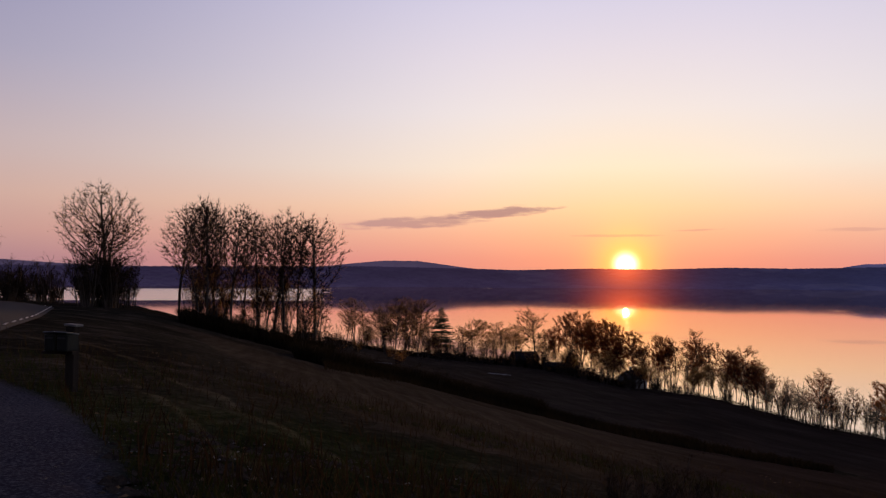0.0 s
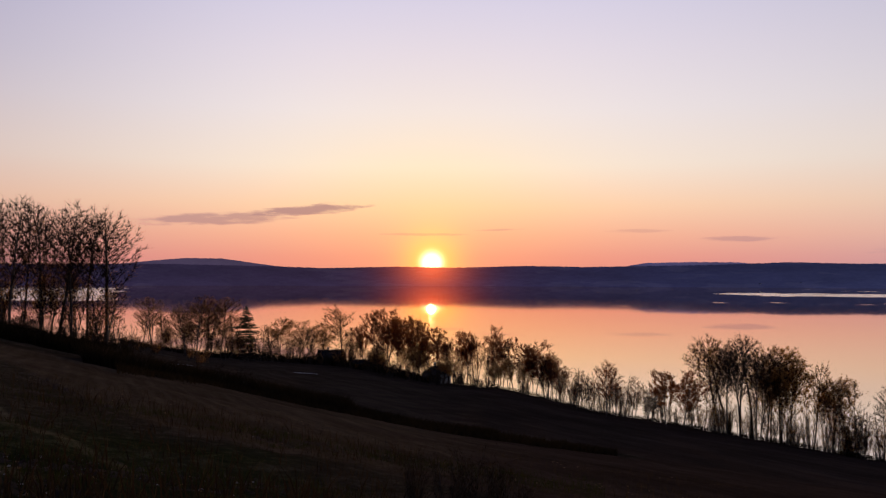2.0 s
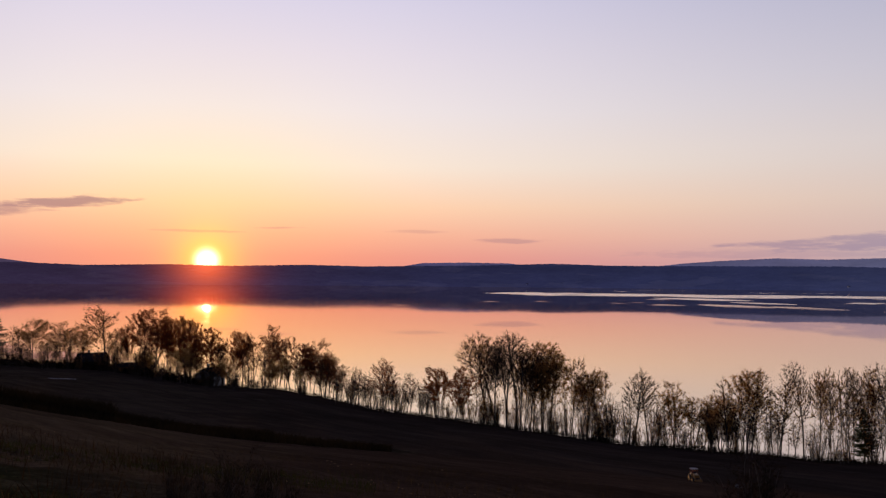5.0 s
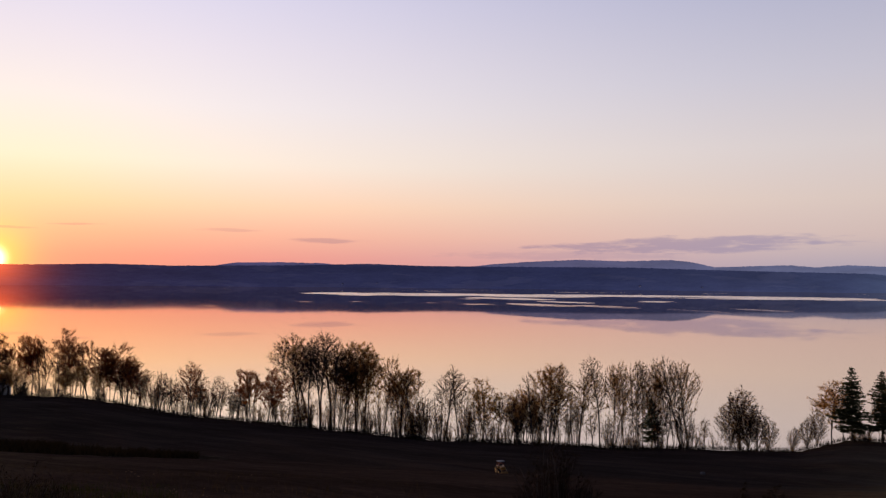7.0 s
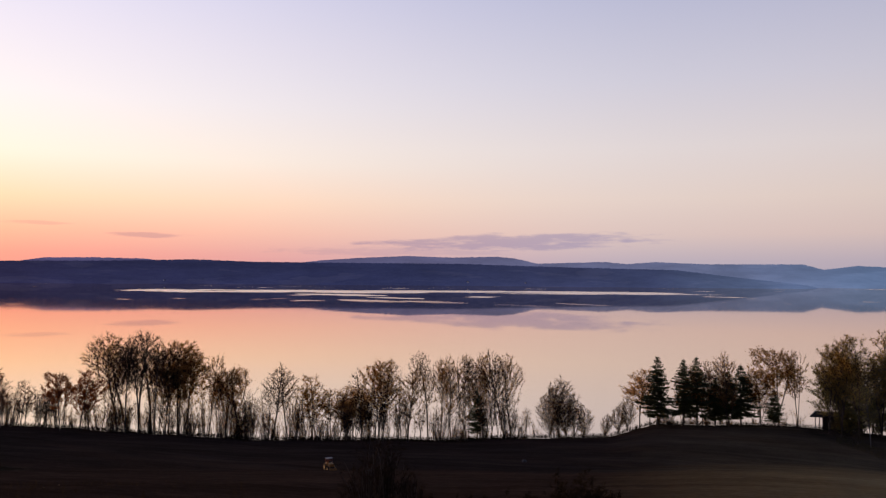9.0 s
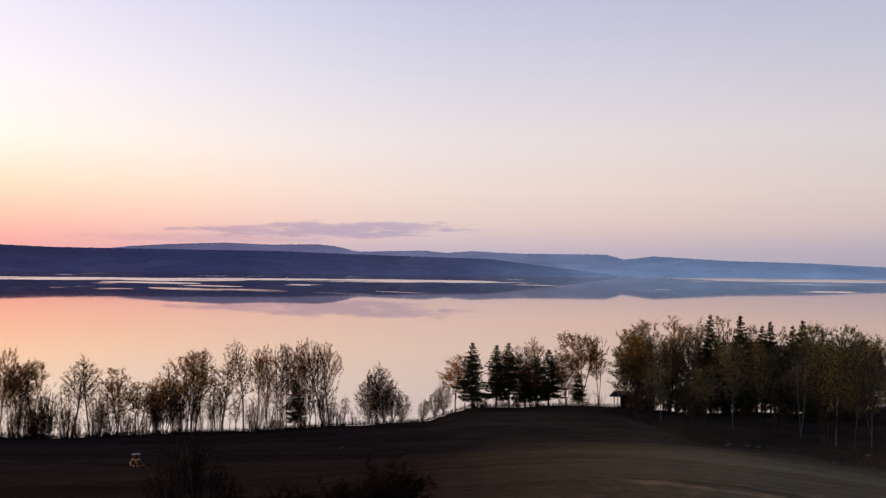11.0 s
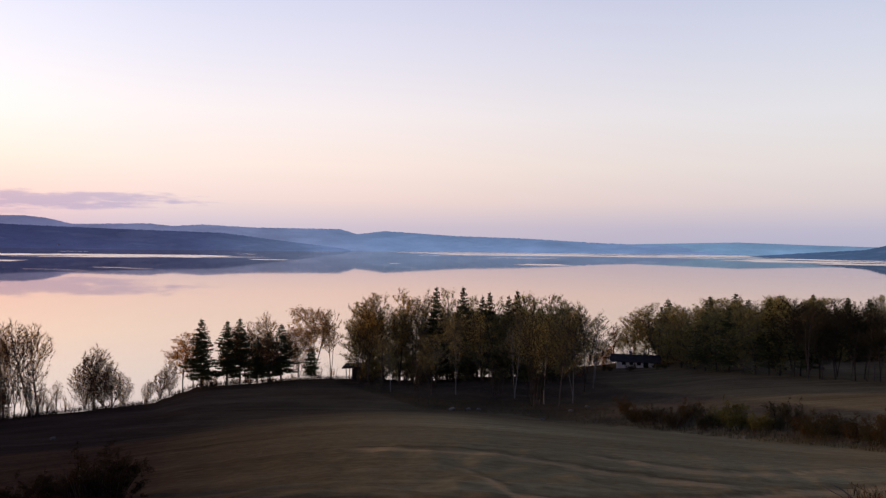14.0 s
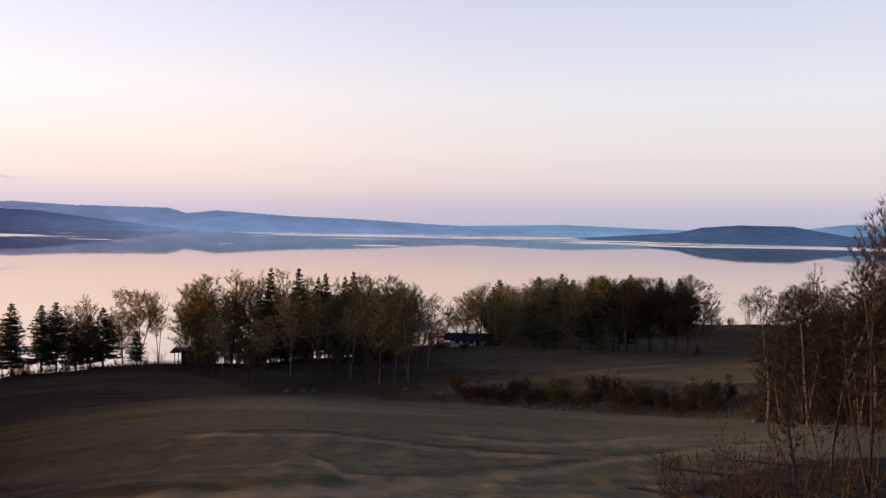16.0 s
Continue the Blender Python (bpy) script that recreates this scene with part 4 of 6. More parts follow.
# height 15 m: foot of the crown, its half width and widest place, fullness, clumps (0: even), reaching points, twigs a tip,
# leaves and their size, trunk radius, lean, stems, how far the leader goes, how steeply limbs leave
KINDS = {
    "P": dict(foot=0.34, half=0.175, wide=0.60, full=0.55, clumps=0, reach=820, twigs=8, leaves=480, leaf=0.062, trunk=0.115, lean=0.0, stems=(1, 1, 2), leader=0.86, rise=1.0),
    "A": dict(foot=0.20, half=0.27, wide=0.56, full=0.6, clumps=0, reach=1300, twigs=7, leaves=900, leaf=0.08, trunk=0.26, lean=0.0, stems=(3, 3), leader=0.72, rise=0.8),
    "B": dict(foot=0.3, half=0.165, wide=0.55, full=0.6, clumps=22, reach=520, twigs=8, leaves=3000, leaf=0.10, trunk=0.115, lean=0.0, stems=(1, 1, 2), leader=0.88, rise=0.85),
    "R": dict(foot=0.4, half=0.215, wide=0.56, full=0.42, clumps=28, reach=640, twigs=8, leaves=4000, leaf=0.165, trunk=0.125, lean=0.0, stems=(1, 2, 2, 3), leader=0.84, rise=0.85),
    "G": dict(foot=0.06, half=0.19, wide=0.48, full=0.55, clumps=40, reach=500, twigs=6, leaves=4200, leaf=0.18, trunk=0.13, lean=0.0, stems=(1, 1, 2), leader=0.9, rise=0.75),
    "T": dict(foot=0.20, half=0.13, wide=0.55, full=0.6, clumps=0, reach=240, twigs=7, leaves=900, leaf=0.09, trunk=0.10, lean=0.0, stems=(1, 1, 2), leader=0.88, rise=0.8),
    "Q": dict(foot=0.16, half=0.1, wide=0.5, full=0.6, clumps=0, reach=110, twigs=7, leaves=200, leaf=0.09, trunk=0.085, lean=0.0, stems=(1, 1, 2), leader=0.9, rise=0.9),
    "Y": dict(foot=0.05, half=0.20, wide=0.50, full=0.75, clumps=0, reach=640, twigs=8, leaves=1900, leaf=0.12, trunk=0.07, lean=0.0, stems=(7, 8), leader=0.88, rise=1.5),
    "L": dict(foot=0.36, half=0.23, wide=0.56, full=0.5, clumps=30, reach=560, twigs=8, leaves=2600, leaf=0.12, trunk=0.15, lean=0.24, stems=(1, 2), leader=0.82, rise=0.8),
}


def crown_points(rng, k, height, axis):
    """Points that the limbs of a crown reach for, within its outline."""
    a = math.log(0.5) / math.log(k["wide"])
    def outline(s):
        return k["half"] * height * max(math.sin(math.pi * s ** a), 0.0) ** k["full"]
    def middle(z):
        return at_share(axis, min(max(z / axis[-1].z, 0.0), 0.999))[0]
    def one(bias):
        s = rng.random()
        while rng.random() > (outline(s) / (k["half"] * height)) ** 1.5:
            s = rng.random()
        z = height * (k["foot"] + (1 - k["foot"]) * s)
        r, t = outline(s) * rng.random() ** bias, rng.uniform(0, 2 * math.pi)
        c = middle(z)
        return Vector((c.x + r * math.cos(t), c.y + r * math.sin(t), z))
    if not k["clumps"]:
        return [one(0.45) for _ in range(k["reach"])]
    cores = [one(0.55) for _ in range(k["clumps"])]
    pts = []
    for i in range(k["reach"]):
        c = cores[i % len(cores)]
        g = 0.046 * height * (0.75 + 0.5 * ((i % len(cores)) % 3) / 2)
        pts.append(c + Vector((rng.gauss(0, g), rng.gauss(0, g), rng.gauss(0, g * 0.8) - 0.2)))
    return pts


def make_broadleaf(kind, seed, height=15.0, finer=1.0, dense=1.0):
    """A trunk whose limbs branch towards the points of the crown, thick as the twigs that they bear."""
    rng = random.Random(seed)
    k = KINDS[kind]
    step, kill = 0.55, 0.62
    lean = Vector((rng.uniform(-0.05, 0.05), rng.uniform(-0.05, 0.05), 1))
    if k["lean"]:
        lean = Vector((k["lean"] * rng.choice((-1, 1)), rng.uniform(-0.12, 0.12), 1))
    main = curve_points(rng, Vector((0, 0, -0.3)), lean, height * k["leader"], 11, 0.035, 0.03)
    place, parent, stem_of = [], [], []
    def add_stem(pts, root):
        length = sum((q - p).length for p, q in zip(pts, pts[1:]))
        n = int(length / step)
        last = root
        for i in range(1 if root >= 0 else 0, n + 1):
            place.append(at_share(pts, min(i / n, 0.9999))[0])
            parent.append(last)
            stem_of.append(True)
            last = len(place) - 1
    add_stem(main, -1)
    for _ in range(rng.choice(k["stems"]) - 1):
        root = rng.randrange(1, 2 if kind == "Y" else max(int(len(main) * 0.35 * height / 15), 2) + 3)
        d = sprout(rng, Vector((0, 0, 1)), radians(rng.uniform(3, 12) if kind == "Y" else rng.uniform(8, 15)))
        add_stem(curve_points(rng, place[root], d, height * (k["leader"] - 0.1) - place[root].z, 8, 0.04, 0.03), root)
    goal = np.array([tuple(p) for p in crown_points(rng, k, height, main)])
    best, owner = np.full(len(goal), 1e9), np.zeros(len(goal), int)
    alive = np.ones(len(goal), bool)
    kids = [0] * len(place)
    def offer(ids):
        p = np.array([tuple(place[i]) for i in ids])
        d = goal[:, None, :] - p[None]
        flat_ = np.hypot(d[..., 0], d[..., 1])
        far = np.sqrt(flat_ ** 2 + d[..., 2] ** 2)
        cost = far + 1.4 * np.maximum(0.0, k["rise"] * flat_ - d[..., 2])
        j = cost.argmin(1)
        c = cost[np.arange(len(goal)), j]
        sel = c < best
        best[sel] = c[sel]
        owner[sel] = np.array(ids)[j[sel]]
        alive[far.min(1) < kill] = False
    offer(list(range(len(place))))
    for _ in range(60):
        if not alive.any():
            break
        pull = {}
        for g in np.nonzero(alive)[0]:
            pull.setdefault(int(owner[g]), []).append(g)
        made = []
        for i, gs in pull.items():
            if kids[i] > 3:
                alive[gs] = False
                continue
            d = Vector((0, 0, 0))
            for g in gs:
                d += (Vector(goal[g]) - place[i]).normalized()
            d = d.normalized() + Vector((rng.gauss(0, 0.07), rng.gauss(0, 0.07), rng.gauss(0, 0.07) + 0.15))
            place.append(place[i] + d.normalized() * step)
            parent.append(i)
            stem_of.append(False)
            kids[i] += 1
            kids.append(0)
            made.append(len(place) - 1)
        if not made:
            break
        offer(made)
    n = len(place)
    load, child = [0.0] * n, [[] for _ in range(n)]
    for i in range(n - 1, -1, -1):
        load[i] = max(load[i], 1.0)
        if parent[i] >= 0:
            load[parent[i]] += load[i]
            child[parent[i]].append(i)
    tip = 0.025
    power = math.log(k["trunk"] / tip) / math.log(max(load[0], 2.0))
    thick = [tip * q ** power for q in load]
    trunk, limbs, leaves = Wood(), Wood(), Wood()
    twigs = []
    starts = [(-1, 0)]
    while starts:
        before, i = starts.pop()
        line = ([before] if before >= 0 else []) + [i]
        while child[line[-1]]:
            order = sorted(child[line[-1]], key=lambda c: -load[c])
            starts += [(line[-1], c) for c in order[1:]]
            line.append(order[0])
        heavy = [q for q in line if thick[q] > 0.04 or q == before]
        if before >= 0:
            thick_first = thick[line[1]]
        pts = heavy[::2] + ([heavy[-1]] if len(heavy) % 2 == 0 and heavy else [])
        if len(pts) > 1:
            radii = [thick[q] for q in pts]
            if before >= 0:
                radii[0] = min(radii[0], thick_first * 1.15)
            else:
                radii[0] *= 1.3
            (trunk if stem_of[line[-1]] or before < 0 or stem_of[line[1]] else limbs).limb([place[q] for q in pts], radii, 6 if before < 0 else 4 if radii[0] > 0.08 else 3)
        light = line[max(len(heavy) - 1, 0):]
        for p, q in zip(light, light[1:]):
            limbs.sliver(place[p], place[q], max(thick[q], tip), rng)
        for j, q in enumerate(line[1:]):
            if load[q] <= 6 and (load[q] == 1.0 or rng.random() < 0.6):
                d = (place[q] - place[parent[q]]).normalized()
                for _ in range(k["twigs"] if load[q] == 1.0 else 3):
                    e = (sprout(rng, d, radians(rng.uniform(10, 55))) + Vector((0, 0, 0.16))).normalized()
                    end = place[q] + e * rng.uniform(0.35, 0.9)
                    limbs.shoot(place[q], end, 0.020 if kind in "PA" else 0.029, rng)
                    twigs.append((place[q], end))
    for _ in range(int(k["leaves"] * dense * finer ** 1.3)):
        p, q = rng.choice(twigs)
        j = 0.13
        leaves.leaf(p.lerp(q, rng.uniform(0.2, 1.15)) + Vector((rng.gauss(0, j), rng.gauss(0, j), rng.gauss(0, j))), k["leaf"] / finer * rng.uniform(0.6, 1.4), rng)
    return trunk, limbs, leaves


def make_shrub(seed, height=6.0, stems_n=13, twigs_n=7, fine_n=5, leaves_n=800, leaf_s=0.075, splay=0.30, apart=38):
    """Many slender stems from one root."""
    rng = random.Random(seed)
    stems, limbs, leaves = Wood(), Wood(), Wood()
    tips = []
    for s in range(stems_n):
        a = rng.uniform(0, 2 * math.pi)
        out = rng.uniform(0.03, splay)
        pts = curve_points(rng, Vector((math.cos(a) * rng.uniform(0, 0.9), math.sin(a) * rng.uniform(0, 0.9), -0.2)), Vector((math.cos(a) * out, math.sin(a) * out, 1)), height * rng.uniform(0.6, 1.02) * (1.08 - 0.6 * out), 5, 0.045, 0.03)
        stems.limb(pts, [0.055 * (1 - 0.8 * i / 5) for i in range(6)], 4)
        for _ in range(twigs_n):
            p, d = at_share(pts, rng.uniform(0.2, 1.0))
            twig = curve_points(rng, p, sprout(rng, d, radians(rng.uniform(12, apart))), rng.uniform(0.6, 1.5), 2, 0.10, 0.1)
            limbs.limb(twig, [0.016, 0.013, 0.008], 3)
            for _ in range(fine_n):
                q, e = at_share(twig, rng.uniform(0.2, 1.0))
                fine = curve_points(rng, q, sprout(rng, e, radians(rng.uniform(15, 40))), rng.uniform(0.3, 0.65), 1, 0.12, 0.06)
                limbs.sliver(fine[0], fine[1], 0.012, rng)
                tips.append(fine)
    for _ in range(leaves_n):
        p, _d = at_share(rng.choice(tips), rng.uniform(0.1, 1.1))
        leaves.leaf(p + Vector((rng.gauss(0, 0.1), rng.gauss(0, 0.1), rng.gauss(0, 0.1))), leaf_s * rng.uniform(0.6, 1.4), rng)
    return stems, limbs, leaves


def make_canes(seed, height=2.0):
    """A few thin canes with short side shoots."""
    rng = random.Random(seed)
    stems, limbs, leaves = [], Wood(), Wood()
    for s in range(7):
        a = rng.uniform(0, 2 * math.pi)
        out = rng.uniform(0.05, 0.35)
        pts = curve_points(rng, Vector((math.cos(a) * rng.uniform(0, 0.4), math.sin(a) * rng.uniform(0, 0.4), -0.1)), Vector((math.cos(a) * out, math.sin(a) * out, 1)), height * rng.uniform(0.45, 1.02), 6, 0.09, 0.02)
        stems.append(Wood())
        stems[-1].limb(pts, [0.011 * (1 - 0.7 * i / 6) for i in range(7)], 4)
        for _ in range(7):
            p, d = at_share(pts, rng.uniform(0.25, 1.0))
            twig = curve_points(rng, p, sprout(rng, d, radians(rng.uniform(25, 60))), rng.uniform(0.08, 0.34), 2, 0.15, 0.1)
            limbs.limb(twig, [0.005, 0.004, 0.0025], 3)
            for _ in range(2):
                leaves.leaf(at_share(twig, rng.uniform(0.4, 1.0))[0] + Vector((0, 0, 0.01)), 0.028 * rng.uniform(0.6, 1.4), rng)
    return stems, limbs, leaves


def make_spruce(seed, height=15.0, spread=6.0):
    """Separate tiers of boughs, each a rib that sags and turns up at its tip, with ragged flat sprays."""
    rng = random.Random(seed)
    trunk, boughs = Wood(), Wood()
    pts = [Vector((rng.gauss(0, 0.03), rng.gauss(0, 0.03), height * i / 8 - (0.3 if i == 0 else 0))) for i in range(9)]
    trunk.limb(pts, [0.18 * (1 - 0.93 * i / 8) for i in range(9)], 7)
    z = height * rng.uniform(0.11, 0.18)
    while z < height * 0.97:
        u = z / height
        reach = spread / 2 * min(1.0, 0.72 + u * 1.6) * min(1.0, 1.32 * (1 - u) ** 0.82) * rng.uniform(0.78, 1.12) + 0.15
        turn = rng.uniform(0, 6.28)
        count = rng.choice((7, 8, 8, 9)) if u < 0.8 else 6
        for b in range(count):
            if rng.random() < 0.07:
                continue
            a = turn + 2 * math.pi * b / count + rng.gauss(0, 0.22)
            length = reach * rng.uniform(0.62, 1.15)
            out = Vector((math.cos(a), math.sin(a), 0))
            across = Vector((-out.y, out.x, 0))
            sag = 0.34 * (1 - u) - 0.12 + 0.3 * max(0.0, 0.25 - u)
            foot = z + rng.gauss(0, 0.10) + (0.22 * length if u < 0.75 else 0.0)
            rib = [Vector((0, 0, foot)) + out * length * t + Vector((0, 0, length * (-sag * 1.6 * t + (sag * 0.95) * t * t + 0.10 * t ** 3))) for t in (0, 0.3, 0.65, 1.0)]
            boughs.limb([rib[0], rib[1], rib[3]], [0.035, 0.022, 0.008], 3)
            n_sprays = max(3, int(length / 0.24))
            for i in range(n_sprays):
                t = 0.16 + 0.84 * (i + rng.random()) / n_sprays
                p = at_share(rib, min(t, 0.999))[0]
                w = length * 0.40 * (1.08 - 0.8 * t) + 0.04 + 0.18 * min(1.0, 2.2 * (1 - u))
                for side in (-1, 1):
                    tip = p + across * side * w * rng.uniform(0.6, 1.15) + out * w * rng.uniform(0.25, 0.8) + Vector((0, 0, -w * rng.uniform(-0.06, 0.26)))
                    wide = (0.14 + 0.08 * w) * (0.45 + 0.55 * min(1.0, 2.2 * (1 - u)))
                    n = len(boughs.v)
                    boughs.v += [p - out * wide + Vector((0, 0, 0.05)), p + out * wide, tip.lerp(p, 0.3) + out * wide * 0.8, tip]
                    boughs.f += [(n, n + 1, n + 2, n + 3)]
                    if rng.random() < 0.75:
                        n = len(boughs.v)
                        m = p.lerp(tip, rng.uniform(0.2, 0.7))
                        lay = (across * side + out * rng.uniform(-0.6, 0.6)).normalized()
                        boughs.v += [m - lay * wide * 1.1, m + lay * wide * 1.1, m + Vector((0, 0, -rng.uniform(0.16, 0.34)))]
                        boughs.f += [(n, n + 1, n + 2)]
                if rng.random() < 0.8:
                    n = len(boughs.v)
                    boughs.v += [p - out * 0.16, p + out * 0.16, p + Vector((0, 0, rng.choice((-1, -1, 1)) * rng.uniform(0.12, 0.26)))]
                    boughs.f += [(n, n + 1, n + 2)]
        z += height * rng.uniform(0.038, 0.055) * (1.15 - 0.62 * u)
    for i in range(6):
        a = i * 1.05
        boughs.limb([Vector((0, 0, height * (0.93 + 0.008 * i))), Vector((0.26 * math.cos(a), 0.26 * math.sin(a), height * 0.96 + 0.07 * i))], [0.05, 0.012], 3)
    return trunk, boughs


LABELS = {
    "P": ("tall bare aspen with rising limbs and fine twigs", "tree"),
    "A": ("wide bare ash tree with dense lower scrub beside the road", "tree"),
    "B": ("slender birch with bare twigs and first buds", "tree"),
    "R": ("round-crowned alder with small budding leaves", "tree"),
    "G": ("leafing birch with yellow-green young foliage", "tree"),
    "Q": ("thin bare birch sapling on the shore", "sapling"),
    "T": ("thin young birch sapling with bare twigs", "tree"),
    "L": ("leaning bare shore tree with a crooked trunk", "tree"),
    "U": ("bushy many-stemmed willow with budding twigs", "shrub"),
    "Y": ("dense fan-shaped willow with fine budding twigs", "shrub"),
    "V": ("low bare undergrowth bush", "shrub"),
    "W": ("leafing willow bush with yellow-green foliage", "shrub"),
    "C": ("reddish bramble canes with a few dry leaves", "bramble"),
    "S": ("dark green spruce with drooping tiered boughs", "tree"),
}
PROTO = {}


def extent(v):
    """Usual width and height of a crown."""
    c = np.array([tuple(p) for p in v])
    wide = 0.5 * sum(np.percentile(c[:, i], 98.5) - np.percentile(c[:, i], 1.5) for i in (0, 1))
    return float(wide), float(np.percentile(c[:, 2], 99.7))


def plant(kind, variant, heading, r, height, spread, group, white=False, leafy=None, label="", sink=0.0):
    """Sets one tree on the ground; the first of its sort is built, the rest are copies."""
    rng = random.Random(int(heading * 100) + int(r * 7))
    key = (kind, variant, white, leafy)
    base = spot(heading, r, -0.05 - sink)
    if kind == "L":
        turn = radians(-heading)
        if variant % 2:
            turn += math.pi
    else:
        turn = rng.uniform(0, 2 * math.pi)
    def placed(size):
        tall = height / size[1]
        wide = min(max(spread * 1.18 / size[0], tall * 0.75), tall * 1.5)
        return Matrix.Translation(base) @ Matrix.Rotation(turn, 4, "Z") @ Matrix.Diagonal((wide, wide, tall, 1))
    if key in PROTO:
        first, size = PROTO[key]
        keep = first.scale.copy()
        first.scale = (1, 1, 1)
        ob = copy_thing(first, placed(size))
        first.scale = keep
    else:
        seed = sum(ord(c) for c in kind) * 31 + variant * 7
        shrub = kind in "UVWC"
        ob = new({"U": "shrub", "Y": "shrub", "V": "undergrowth_bush", "W": "willow_shrub", "C": "bramble", "S": "spruce", "P": "aspen_tree", "A": "ash_tree", "B": "birch_tree", "R": "alder_tree", "G": "leafy_birch", "L": "leaning_tree"}.get(kind, "sapling"))
        ob.empty_display_size = 0.3
        if kind == "S":
            w, b = make_spruce(seed)
            size = extent(b.v)
            pieces = (("trunk", w.mesh("trunk", bark, True)), ("crown", b.mesh("crown", needle)))
        else:
            w, b, l = make_shrub(seed) if kind == "U" else make_shrub(seed, stems_n=8, twigs_n=7, fine_n=3, leaves_n=320, leaf_s=0.08) if kind == "V" else make_shrub(seed, stems_n=13, twigs_n=8, fine_n=3, leaves_n=4200, leaf_s=0.11, splay=0.55, apart=50) if kind == "W" else make_canes(seed) if kind == "C" else make_broadleaf(kind, seed, finer=2.0 if leafy == thicket_leaf else 1.25 if kind == "G" else 1.0, dense=1.5 if leafy == backlit_leaf else 1.0)
            leaf_mat = leafy or bud_leaf
            size = extent(b.v)
            pieces = (("stem_clump" if shrub else "trunk", None if kind == "C" else w.mesh("trunk", birch_bark if white else bark, True)), ("crown", b.mesh("crown", grey_twig if leafy in (green_leaf, sunlit_leaf) else olive_twig if leafy in (dry_leaf, thicket_leaf, rust_leaf) else twig_bark)), ("foliage", l.mesh("foliage", leaf_mat)))
        if kind == "C":
            pieces = tuple(("cane", s.mesh("cane", bark, True)) for s in w) + pieces[1:]
        for name, me in pieces:
            p = new(name, me)
            p.parent = ob
        ob.matrix_basis = placed(size)
        PROTO[key] = (ob, size)
    text, cat = LABELS[kind]
    tagged(ob, label or text, cat, group)
    return ob


COUNT = {}


def plant_row(rows, group, variants=4, **more):
    for a, r, h, s, kind in rows:
        COUNT[kind] = COUNT.get(kind, 0) + 1
        plant(kind, COUNT[kind] % variants, a, r, h, s, group, **more)


# ---- planting, from the road round to the east ----
plant_row(POPLARS[1:], "aspens beside the road")
plant("A", 0, -22.02, 123, 16.9, 8.6, "aspens beside the road")
plant("P", 2, -22.6, 125, 13.0, 6.0, "aspens beside the road")
plant_row(FAR_SHORE_TREES, "trees along the far end of the shore")
plant_row([(a, r, h, w * 0.85, k) for a, r, h, w, k in GLOW_TREES], "trees on the shore under the sun", leafy=backlit_leaf)
plant_row(SHORE_TREES[:8], "trees along the shore", leafy=backlit_leaf)
plant_row(SHORE_TREES[8:], "trees along the shore")
plant_row(SHORE_TREES_EAST, "trees along the shore")
plant_row(POINT_TREES, "trees on the point")
plant_row([q for q in GROVE if q[0] < 82.5], "trees of the grove", 3, leafy=sunlit_leaf)
plant_row([q for q in GROVE if q[0] >= 82.5], "trees of the grove", 4, leafy=green_leaf)
front = [(a, r, h, w, "B") for a, r, h, w, k in GROVE_FRONT if k != "U"]
plant_row(front[::2], "birches in front of the grove", 3, white=True, leafy=green_leaf)
plant_row(front[1::2], "birches in front of the grove", 3, leafy=green_leaf)
plant_row([q for q in GROVE_FRONT if q[4] == "U"], "scrub before the grove", leafy=thicket_leaf)
plant_row([(a, r, h * 0.95, w * 1.1, "G" if k == "R" else k) for a, r, h, w, k in EAST_GROVE if a < 106], "trees of the eastern grove", 4, leafy=green_leaf)
plant_row([(a, r, h * 0.97, w * 1.1, "B" if k == "R" else k) for a, r, h, w, k in EAST_GROVE if a > 106], "trees of the eastern grove", 4, leafy=thicket_leaf)
plant_row(EAST_GROVE_END, "trees of the eastern grove", leafy=thicket_leaf)
plant_row([(a, r, h, w, "G" if k == "U" else k) for a, r, h, w, k in THICKET[1:]], "thicket at the field's edge", 3, leafy=thicket_leaf)

more = random.Random(11)


def fill(count, heads, ranges, heights, kinds, group, width=0.5, variants=3, **kw):
    """Trees scattered over a stretch of land; ranges are distances, or shares of the way past the shore's edge when negative."""
    for _ in range(count):
        a = more.uniform(*heads)
        r = more.uniform(*ranges)
        if ranges[0] < 0:
            r = along(a)[1][0] + r
        h = more.uniform(*heights)
        kind = more.choice(kinds)
        plant(kind, more.randrange(variants), a, r, h, h * width * more.uniform(0.8, 1.25), group, **kw)


fill(12, (-23.3, -20.6), (116, 128), (5.0, 9.0), "U", "scrub round the ash tree", 0.6, leafy=sedge_leaf)
fill(26, (-30.0, -24.6), (126, 160), (3.0, 6.2), "UUV", "bushes beyond the road bend", 0.9, leafy=sedge_leaf)
fill(22, (-30.0, -24.9), (126, 150), (4.5, 7.5), "V", "bushes beyond the road bend", 0.8, leafy=sedge_leaf)
plant("P", 1, -29.0, 140, 13.5, 8.0, "bushes beyond the road bend")
fill(16, (-17.2, -7.0), (114, 126), (2.2, 4.2), "U", "scrub under the aspens", 0.9, leafy=sedge_leaf)
fill(26, (-16.8, -7.2), (114, 132), (5.0, 9.5), "QVT", "young trees among the aspens", 0.4)
fill(12, (-17.0, -7.6), (112, 130), (8.0, 13.0), "TB", "young trees among the aspens", 0.34)
fill(10, (-8.0, -2.0), (170, 280), (3.0, 5.0), "U", "scrub above the shore", 0.9)
fill(26, (-7.2, 7.5), (-22, -3), (6.0, 12.0), "QTB", "saplings along the shore", 0.4)
fill(44, (7.0, 20.5), (-14, -2), (5.0, 11.0), "QQTR", "saplings along the shore", 0.45)
